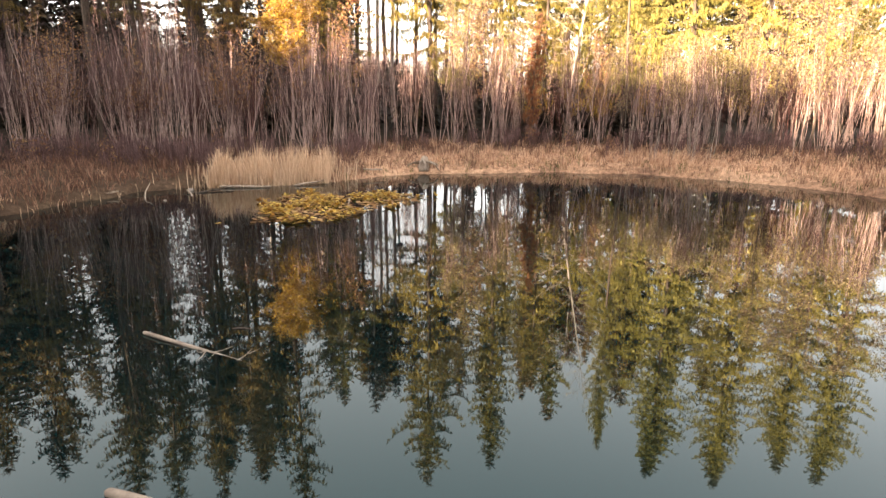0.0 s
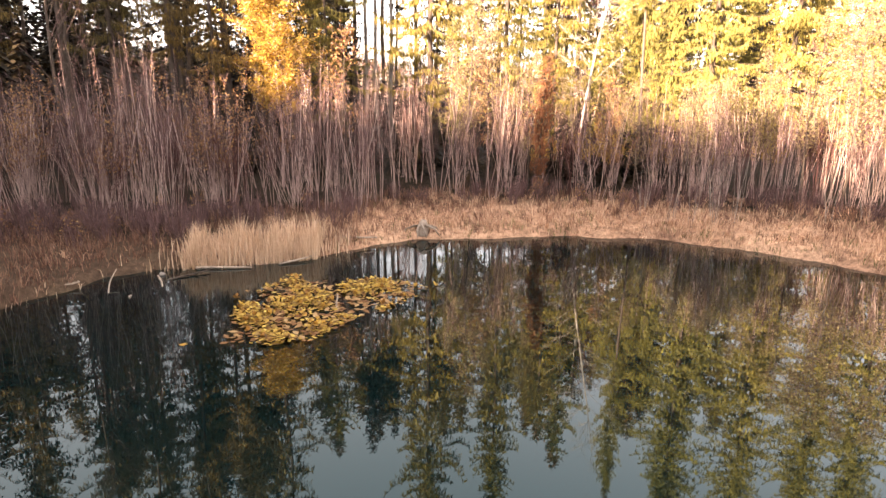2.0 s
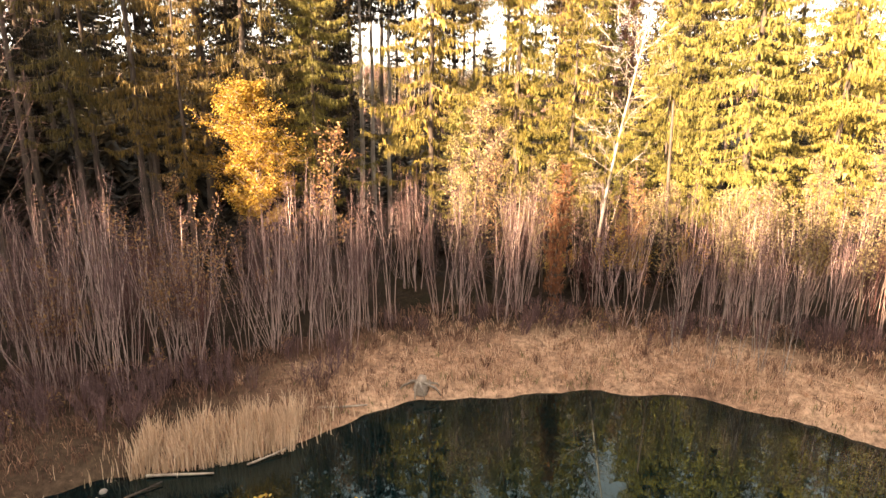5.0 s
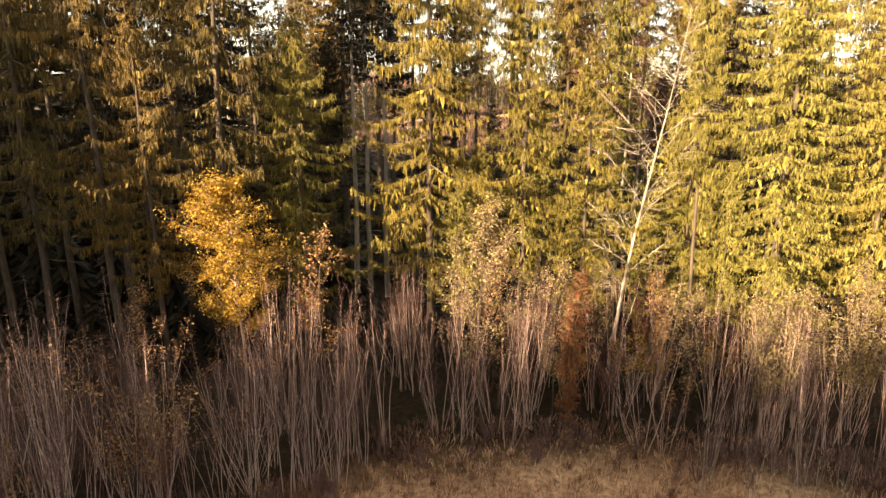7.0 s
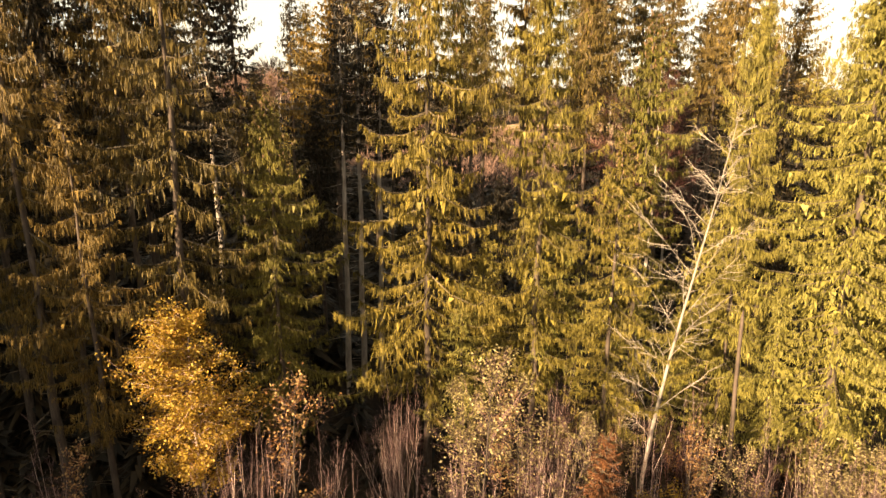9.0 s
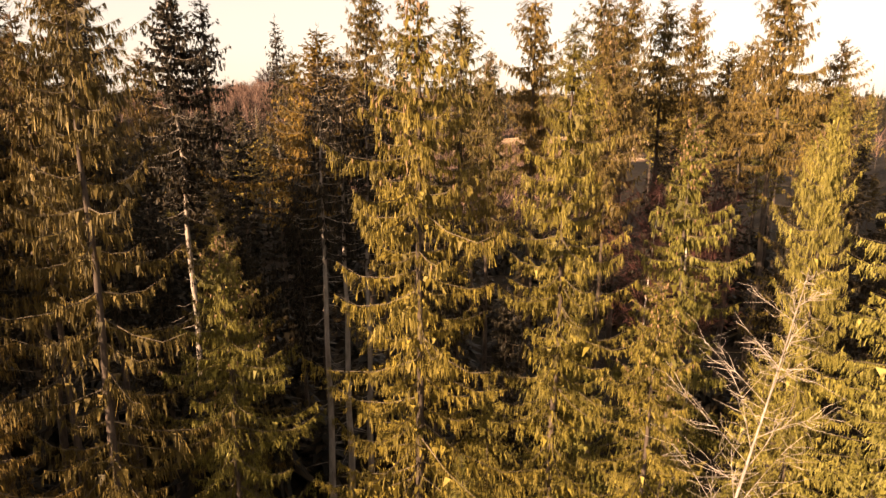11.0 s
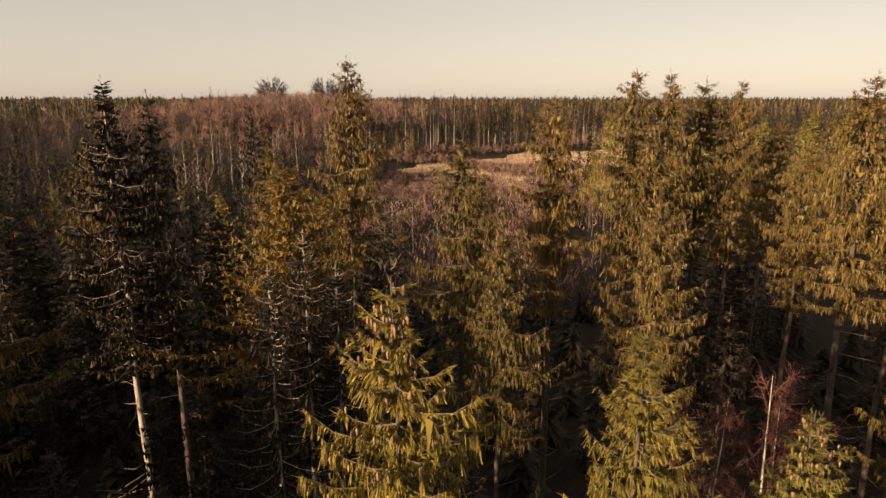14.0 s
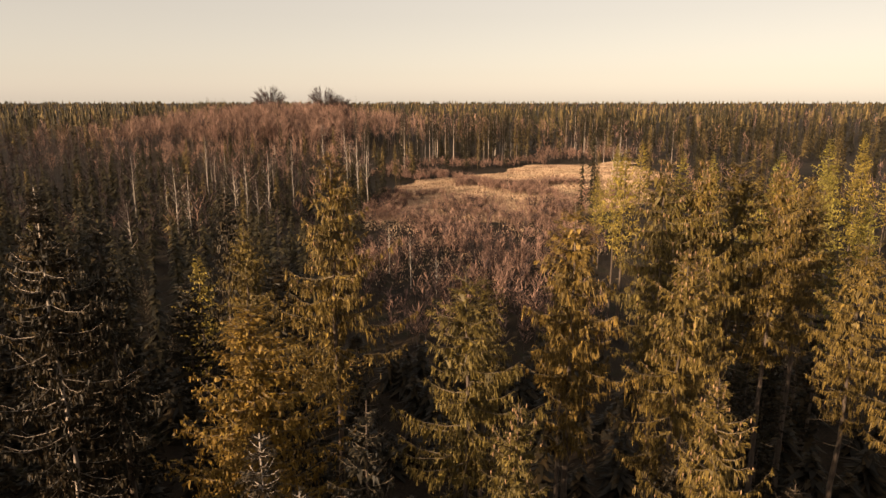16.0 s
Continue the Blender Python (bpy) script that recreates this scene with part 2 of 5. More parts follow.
# ---- mesh tools ----
class Build:
    """Collects vertices and faces for one mesh."""

    def __init__(self):
        self.v, self.f = [], []

    def tube(self, pts, radii, sides=5, cap=True):
        base = len(self.v)
        n = len(pts)
        for i, (p, r) in enumerate(zip(pts, radii)):
            a, b = pts[max(i - 1, 0)], pts[min(i + 1, n - 1)]
            d = (b - a)
            d = d.normalized() if d.length > 1e-9 else Vector((0, 0, 1))
            u = d.orthogonal().normalized() if abs(d.z) < 0.9 else Vector((0, 1, 0)).cross(d).normalized()
            w = d.cross(u)
            for k in range(sides):
                t = 2 * math.pi * k / sides
                self.v.append(p + (u * math.cos(t) + w * math.sin(t)) * r)
        for i in range(n - 1):
            for k in range(sides):
                a, b = base + i * sides + k, base + i * sides + (k + 1) % sides
                self.f.append((a, b, b + sides, a + sides))
        if cap:
            self.f.append(tuple(range(base + (n - 1) * sides, base + n * sides)))
            self.f.append(tuple(range(base + sides - 1, base - 1, -1)))

    def blade(self, a, b, c, wide, w0, w1):
        """A tapering spray from a over b to its tip c."""
        i = len(self.v)
        self.v += [a - wide * w0, a + wide * w0, b + wide * w1, b - wide * w1, c]
        self.f += [(i, i + 1, i + 2, i + 3), (i + 3, i + 2, i + 4)]

    def spike(self, a, c, wide):
        """A narrow needle spray from a to its tip c."""
        i = len(self.v)
        self.v += [a - wide, a + wide, c]
        self.f.append((i, i + 1, i + 2))

    def leaf(self, p, u, w):
        i = len(self.v)
        self.v += [p, p + u * 0.5 + w, p + u, p + u * 0.5 - w]
        self.f.append((i, i + 1, i + 2, i + 3))

    def mesh(self, name, mat, smooth=False):
        me = bpy.data.meshes.new(name)
        me.from_pydata([tuple(p) for p in self.v], [], self.f)
        me.materials.append(mat)
        if smooth:
            me.polygons.foreach_set("use_smooth", [True] * len(me.polygons))
        me.update()
        return me


def part(name, build, mat, parent, label="", smooth=False, kind=""):
    ob = new(name, build.mesh(name, mat, smooth))
    ob.parent = parent
    if label:
        ob["label"] = label
    if kind:
        ob["kind"] = kind
    return ob


def lone(name, build, mat, label, category, smooth=False, kind="", group=""):
    return tagged(new(name, build.mesh(name, mat, smooth)), label, category, group, kind)


def flat(az, z=0.0):
    return Vector((math.cos(az), math.sin(az), z))


# ---- ground and pond ----
SHORE = [(-13.5, 18.8), (-12.3, 22.0), (-11.3, 24.3), (-9.4, 25.3), (-7.0, 26.1), (-4.6, 27.2), (-3.2, 28.6), (-1.2, 29.9), (1.5, 30.45), (5.0, 30.95), (7.8, 30.85),
         (10.0, 30.5), (11.6, 29.3), (13.3, 28.2), (14.8, 27.0), (16.0, 25.6), (17.2, 23.3), (19.0, 19.0), (22.0, 10.0), (23.0, -5.0), (17.0, -20.0), (0.0, -27.0),
         (-15.0, -22.0), (-21.0, -8.0), (-18.0, 8.0), (-14.8, 15.0)]


def smooth_loop(pts, steps=5):
    out = []
    n = len(pts)
    for i in range(n):
        p0, p1, p2, p3 = (np.array(pts[(i + k - 1) % n], float) for k in range(4))
        for s in range(steps):
            t = s / steps
            out.append(0.5 * (2 * p1 + (p2 - p0) * t + (2 * p0 - 5 * p1 + 4 * p2 - p3) * t * t + (3 * p1 - p0 - 3 * p2 + p3) * t ** 3))
    return np.array(out)


LOOP = smooth_loop(SHORE)


def shore_distance(x, y):
    """Metres outside the pond's edge; negative over the water."""
    p = np.stack([np.ravel(x), np.ravel(y)], 1)
    a, b = LOOP, np.roll(LOOP, -1, 0)
    best = np.full(len(p), 1e9)
    inside = np.zeros(len(p), bool)
    for (ax, ay), (bx, by) in zip(a, b):
        d = np.array([bx - ax, by - ay])
        t = np.clip(((p[:, 0] - ax) * d[0] + (p[:, 1] - ay) * d[1]) / (d @ d), 0, 1)
        best = np.minimum(best, np.hypot(p[:, 0] - ax - t * d[0], p[:, 1] - ay - t * d[1]))
        cross = ((ay > p[:, 1]) != (by > p[:, 1]))
        xi = ax + (p[:, 1] - ay) * (bx - ax) / (by - ay if by != ay else 1e-9)
        inside ^= cross & (p[:, 0] < xi)
    return np.where(inside, -best, best).reshape(np.shape(x))


def ground_height(x, y):
    x, y = np.asarray(x, float), np.asarray(y, float)
    s = shore_distance(x, y) + 0.22 * np.sin(x * 1.9 + 0.7 * np.sin(y * 1.3)) * np.cos(y * 1.7 + x * 0.6)
    h = np.where(s < 0, np.maximum(s * 0.5, -1.8), 0.26 * (1 - np.exp(-s * 4)) + 0.75 * (1 - np.exp(-s / 5)))
    bumps = 0.07 * np.sin(x * 1.3 + np.cos(y * 0.9) * 2) * np.sin(y * 1.6 + 1.0) + 0.05 * np.sin(x * 3.1 + y * 2.3)
    far = np.clip((np.hypot(x, y - 30) - 60) / 200, 0, 1)
    rise = far * (0.9 * np.sin(x * 0.011 + 1) * np.cos(y * 0.013))
    hill = 14.0 * np.exp(-((x + 130) ** 2 + (y - 510) ** 2) / 105.0 ** 2)
    return h + bumps * np.clip(s / 1.5, 0, 1) * (1 - far) + rise + hill


def axis(lo, hi, step, far_lo, far_hi, keep_lo, keep_hi):
    """Grid lines, fine from lo to hi, at most 5 m apart to the keep limits and wider beyond."""
    mid = list(np.arange(lo, hi + 1e-6, step))
    a, b, s = lo, hi, step
    left, right = [], []
    while a > far_lo:
        s = s * 1.16 if a < keep_lo else min(s * 1.16, 5.0)
        a -= s
        left.append(a)
    s = step
    while b < far_hi:
        s = s * 1.16 if b > keep_hi else min(s * 1.16, 5.0)
        b += s
        right.append(b)
    return np.array(left[::-1] + mid + right)


gx, gy = axis(-26, 30, 0.5, -4200, 4200, -60, 110), axis(14, 45, 0.5, -2500, 4600, 0, 410)
GX, GY = np.meshgrid(gx, gy)
GZ = ground_height(GX, GY)


def at_ground(x, y):
    """The height of the ground sheet at x, y."""
    i = min(max(int(np.searchsorted(gx, x)) - 1, 0), len(gx) - 2)
    j = min(max(int(np.searchsorted(gy, y)) - 1, 0), len(gy) - 2)
    s, t = (x - gx[i]) / (gx[i + 1] - gx[i]), (y - gy[j]) / (gy[j + 1] - gy[j])
    return float((GZ[j, i] * (1 - s) + GZ[j, i + 1] * s) * (1 - t) + (GZ[j + 1, i] * (1 - s) + GZ[j + 1, i + 1] * s) * t)


SD = shore_distance(GX, GY)


def shore_at(x, y):
    """Metres from the pond's edge at one place."""
    i = min(max(int(np.searchsorted(gx, x)) - 1, 0), len(gx) - 2)
    j = min(max(int(np.searchsorted(gy, y)) - 1, 0), len(gy) - 2)
    s, t = (x - gx[i]) / (gx[i + 1] - gx[i]), (y - gy[j]) / (gy[j + 1] - gy[j])
    return float((SD[j, i] * (1 - s) + SD[j, i + 1] * s) * (1 - t) + (SD[j + 1, i] * (1 - s) + SD[j + 1, i + 1] * s) * t)


ground_mesh = bpy.data.meshes.new("ground")
nx, ny = len(gx), len(gy)
quads = [(j * nx + i, j * nx + i + 1, (j + 1) * nx + i + 1, (j + 1) * nx + i) for j in range(ny - 1) for i in range(nx - 1)]
ground_mesh.from_pydata(np.stack([GX.ravel(), GY.ravel(), GZ.ravel()], 1).tolist(), [], quads)
ground_mesh.materials.append(GROUND)
ground_mesh.polygons.foreach_set("use_smooth", [True] * len(ground_mesh.polygons))
# where dry grass grows: along the pond and on the clearing
CLEARING = [(-30, 262), (-8, 322), (38, 362), (92, 388), (90, 318), (58, 255), (34, 214), (26, 150), (10, 118), (-12, 118), (-22, 170), (-29, 225)]


def inside(poly, x, y):
    hit = False
    for (ax, ay), (bx, by) in zip(poly, poly[1:] + poly[:1]):
        if (ay > y) != (by > y) and x < ax + (y - ay) * (bx - ax) / (by - ay):
            hit = not hit
    return hit


def on_clearing(x, y):
    """Whether a place lies on the clearing, whose edge is uneven."""
    return inside(CLEARING, x + 5 * math.sin(y * 0.09) + 3 * math.sin(y * 0.31), y + 5 * math.sin(x * 0.13))


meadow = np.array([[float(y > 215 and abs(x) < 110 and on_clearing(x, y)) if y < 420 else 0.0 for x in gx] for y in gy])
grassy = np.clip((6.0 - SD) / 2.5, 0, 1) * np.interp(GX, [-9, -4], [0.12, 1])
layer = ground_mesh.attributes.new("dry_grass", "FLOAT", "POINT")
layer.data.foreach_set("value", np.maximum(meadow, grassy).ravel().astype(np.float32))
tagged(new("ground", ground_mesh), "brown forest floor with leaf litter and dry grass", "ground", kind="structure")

wb = Build()
wb.v = [Vector((x, y, 0)) for x, y in ((-26, -31), (28, -31), (28, 34), (-26, 34))]
wb.f = [(0, 1, 2, 3)]
lone("water", wb, WATER, "still dark green pond water mirroring the trees", "water", kind="structure")


# ---- trees ----
def spruce_parts(seed, height=26.0, radius=4.4, crown=0.12, sprays=1.0, droop=0.5, gap=0.0, wide=0.045, cones=0, sides=7, step=0.5, flare=1.5, snags=1.0):
    """Trunk, limbs, hanging needle sprays and cones of one spruce standing at the origin."""
    rng = random.Random(seed)
    trunk, limbs, green, cone = Build(), Build(), Build(), Build()
    lean = Vector((rng.uniform(-0.3, 0.3), rng.uniform(-0.3, 0.3), 0))
    r0 = height * 0.0078
    z0 = height * crown

    def axis_at(z):
        t = z / height
        return lean * t * t + Vector((0.06 * math.sin(z * 0.7 + seed), 0.06 * math.cos(z * 0.6 + seed), z))

    zs = [-0.3, 0.25] + [height * k / 9 for k in range(1, 9)] + [height * 0.995]
    trunk.tube([axis_at(z) for z in zs], [r0 * 1.45, r0 * 1.1] + [r0 * (1 - z / height) ** 0.85 + 0.012 for z in zs[2:]], sides)
    z = height * 0.05
    while z < z0 + 2:
        if rng.random() < 0.75 * snags:
            az, l = rng.uniform(0, 6.283), rng.uniform(0.4, 1.9) * (1.5 if snags > 1.2 else 1.0)
            p = axis_at(z)
            limbs.tube([p, p + flat(az, rng.uniform(-0.35, 0.05)) * l * 0.6, p + flat(az + rng.uniform(-0.3, 0.3), rng.uniform(-0.3, 0.1)) * l], [0.024, 0.015, 0.004], 3, False)
        z += rng.uniform(0.25, 0.7)
    z = z0
    bulge = [rng.uniform(0.6, 1.25) for _ in range(12)]
    tilt = 0.1 + 0.32 * (1 - droop)
    while z < height * 0.985:
        dz = height - z
        reach = radius * (1 - math.exp(-dz / (radius * flare))) * min(1.0, 0.5 + (z - z0) / 5.0) * min(1.0, 0.55 + dz / 14) + 0.1
        count = rng.choice((3, 4, 4, 5)) if dz > 4 else 5
        a0 = rng.uniform(0, 6.283)
        young = min(0.3 + dz / 6.0, 1.0)
        for k in range(count):
            if rng.random() < gap:
                continue
            az = a0 + 6.283 * k / count + rng.uniform(-0.4, 0.4)
            l = reach * rng.uniform(0.5, 1.2) * bulge[int(az * 2 + z * 0.4) % 12]
            slope = 0.42 - 0.62 * min(dz / 12.0, 1.0) ** 0.6 - 0.12 * min(dz / 26.0, 1.0) + rng.uniform(-0.16, 0.16)
            sway = rng.uniform(-0.12, 0.12)
            out, side = flat(az), flat(az + math.pi / 2)
            root = axis_at(z + rng.uniform(-0.2, 0.2))

            def along(s):
                return root + out * (l * s) + side * (l * sway * s * s) + Vector((0, 0, l * (slope * s - 0.3 * s * (1 - s) + 0.2 * s ** 4)))

            if sprays > 0.5:
                limbs.tube([along(0), along(0.35), along(0.7), along(0.98)], [0.014 + 0.004 * l, 0.013, 0.009, 0.003], 3, False)
            # side shoots carry hanging curtains of strands, longest near the middle of the bough
            shoots = []
            for j in range(max(4, int(l * 5))):
                s = 0.08 + 0.92 * (j + rng.random()) / max(4, int(l * 5))
                hand = 1 if j % 2 else -1
                bl = (l * 0.3 * (1.08 - s) + 0.1) * rng.uniform(0.6, 1.25)
                way = (out * rng.uniform(0.5, 1.0) + side * hand * rng.uniform(0.6, 1.0)).normalized()
                shoots.append((along(s), way, bl, rng.uniform(0.45, 1.3) * (0.65 + 0.9 * s * (1.15 - s) * 2)))
            n = int((6 + 13 * l) * sprays * 1.9)
            for i in range(n):
                pick = rng.random()
                if pick < 0.3:
                    s = 0.03 + 0.97 * rng.random()
                    start, way, fall = along(s), out, 1.1 - 0.5 * s
                else:
                    p, way, bl, fall = shoots[i % len(shoots)]
                    t = rng.random() ** 0.8
                    start = p + way * (bl * t) - Vector((0, 0, 0.35 * bl * t * t * droop * young))
                ax = flat(rng.uniform(0, 6.283), rng.uniform(-0.2, 0.2)) * wide * rng.uniform(0.6, 1.4)
                if rng.random() < 0.2 + 0.25 * (1 - young):
                    tip = start + (way * 0.9 + out * 0.4 + Vector((rng.gauss(0, 0.3), rng.gauss(0, 0.3), rng.uniform(-0.1, 0.55)))).normalized() * rng.uniform(0.1, 0.26)
                    green.spike(start, tip, ax)
                    continue
                hang = rng.uniform(0.1, 0.34) * (0.4 + 0.9 * droop * young) * fall * (0.35 + 0.65 * young)
                fallen = Vector((rng.gauss(0, tilt), rng.gauss(0, tilt), -1.0)) * young + (out * 0.8 + side * rng.uniform(-0.5, 0.5) + Vector((0, 0, 0.3))) * (1 - young) + way * 0.12
                tip = start + fallen.normalized() * hang
                if rng.random() < 0.25:
                    green.spike(tip, start, ax * 0.8)
                else:
                    green.spike(start, tip, ax)
            for i in range(int(l * 2.2) if sprays > 0.9 else 0):
                start = along(rng.uniform(0.08, 0.55)) + side * rng.uniform(-0.12, 0.12) * l
                green.spike(start, start + Vector((rng.gauss(0, 0.1), rng.gauss(0, 0.1), -rng.uniform(0.3, 0.6))), flat(rng.uniform(0, 6.283)) * rng.uniform(0.06, 0.14))
            if cones and dz < 9 and rng.random() < 0.8:
                for i in range(rng.randint(1, cones)):
                    c = along(rng.uniform(0.5, 1.0)) + side * rng.uniform(-0.25, 0.25)
                    cone.tube([c, c - Vector((0, 0, 0.06)), c - Vector((0, 0, 0.17))], [0.012, 0.034, 0.010], 4, False)
        z += step * (0.26 + 0.84 * min(dz / 13, 1.0)) * rng.uniform(0.75, 1.25)
    top = axis_at(height * 0.985)
    for i in range(16):
        p = top + Vector((0, 0, rng.uniform(-1.0, 0.4)))
        az = rng.uniform(0, 6.283)
        green.blade(p, p + flat(az, 0.7) * 0.1, p + flat(az, 1.1) * 0.18, flat(az + 1.57), 0.01, 0.012)
    return trunk, limbs, green, cone


def make_spruce(name, seed, label, needles=NEEDLES, bark_mat=BARK, **kw):
    trunk, limbs, green, cone = spruce_parts(seed, **kw)
    root = tagged(new(name), label, "tree")
    part("trunk", trunk, bark_mat, root, smooth=True)
    part("bare_wood", limbs, LIMB_BARK if bark_mat is not PALE_BARK or kw.get("snags", 1.0) <= 1.0 else bark_mat, root, "thin bare grey limbs", kind="stuff")
    part("crown", green, needles, root)
    if cone.f:
        part("cone_crop", cone, CONE, root, "hanging brown cones", kind="stuff")
    return root


def broadleaf_parts(seed, h=12.0, r=0.14, base=0.35, spread=2.4, limbs=16, twigs=9, leaves=0, size=0.1, rise=1.0, lean=(0, 0), droop=0.0, thick=0.4, onesided=None, fine=0.006):
    """A leaf tree: leaning trunk, limbs with forks, fine twigs and, in season, leaves."""
    rng = random.Random(seed)
    trunk, wood, twig, leaf = Build(), Build(), Build(), Build()
    lv = Vector((lean[0], lean[1], 0))

    def axis_at(s):
        return lv * (s + 0.25 * s * (s - 1)) + Vector((0.09 * math.sin(s * 7 + seed), 0.09 * math.cos(s * 6 + seed), h * s))

    ss = [-0.02, 0.03, 0.15, 0.3, 0.45, 0.6, 0.75, 0.9, 1.0]
    trunk.tube([axis_at(s) for s in ss], [r * 1.3] + [r * (1 - 0.93 * s) for s in ss[1:]], 7)
    for i in range(limbs):
        s = base + (0.97 - base) * (i + rng.random()) / limbs
        az = rng.uniform(0, 6.283)
        if onesided is not None and rng.random() < 0.7:
            az = onesided + rng.gauss(0, 0.7)
        room = math.sin(math.pi * min(1.0, (s - base) / (1 - base) * 0.85 + 0.15)) ** 0.7
        l = spread * room * rng.uniform(0.6, 1.15)
        p = axis_at(s)
        up = rise * rng.uniform(0.6, 1.3)
        d = flat(az, up).normalized()
        mid = p + d * l * 0.5
        end = mid + flat(az + rng.uniform(-0.5, 0.5), up * 0.8 - droop).normalized() * l * 0.55
        rr = max(r * (1 - s) * thick, 0.012)
        wood.tube([p, mid, end], [rr, rr * 0.6, rr * 0.2], 4, False)
        for j in range(twigs):
            t = rng.uniform(0.2, 1.0)
            a = p.lerp(mid, t * 2) if t < 0.5 else mid.lerp(end, t * 2 - 1)
            tl = l * rng.uniform(0.2, 0.5) + 0.15
            b = a + flat(az + rng.gauss(0, 0.9), rng.uniform(-0.2, 1.2) * rise).normalized() * tl * 0.6
            c = b + flat(az + rng.gauss(0, 1.0), rng.uniform(-0.3, 1.0) * rise - droop * 2).normalized() * tl * 0.6
            twig.tube([a, b, c], [max(rr * 0.3, fine * 1.3), fine, fine * 0.35], 3, False)
            for k in range(leaves):
                q = (a.lerp(b, rng.random()) if rng.random() < 0.4 else b.lerp(c, rng.random())) + Vector((rng.gauss(0, 0.11), rng.gauss(0, 0.11), rng.gauss(0, 0.1)))
                dd = flat(rng.uniform(0, 6.283), rng.uniform(-1.2, 0.5)).normalized()
                leaf.leaf(q, dd * size * rng.uniform(0.7, 1.3), dd.cross(flat(rng.uniform(0, 6.283), 0.7)).normalized() * size * rng.uniform(0.25, 0.45))
    return trunk, wood, twig, leaf


def make_broadleaf(name, seed, label, bark_mat, twig_mat, leaf_mat=None, category="tree", **kw):
    trunk, wood, twig, leaf = broadleaf_parts(seed, **kw)
    root = tagged(new(name), label, category)
    part("trunk", trunk, bark_mat, root, smooth=True)
    part("limb_wood", wood, bark_mat, root, kind="stuff")
    part("twig_spray", twig, twig_mat, root, kind="stuff")
    if leaf.f:
        part("foliage", leaf, leaf_mat, root, kind="stuff")
    return root


STOOD = set()


def stand(src, x, y, k=1.0, turn=0.0, widen=1.0, sink=0.06):
    """Stands a thing, or the next copy of it, on the ground."""
    m = pose(x, y, at_ground(x, y) - sink, 0, 0, turn) @ Matrix.Diagonal((k * widen, k * widen, k, 1))
    if src.name not in STOOD:
        STOOD.add(src.name)
        src.matrix_basis = m
        return src
    keep = src.scale.copy()
    src.scale = (1, 1, 1)
    got = copy_thing(src, m)
    src.scale = keep
    return got


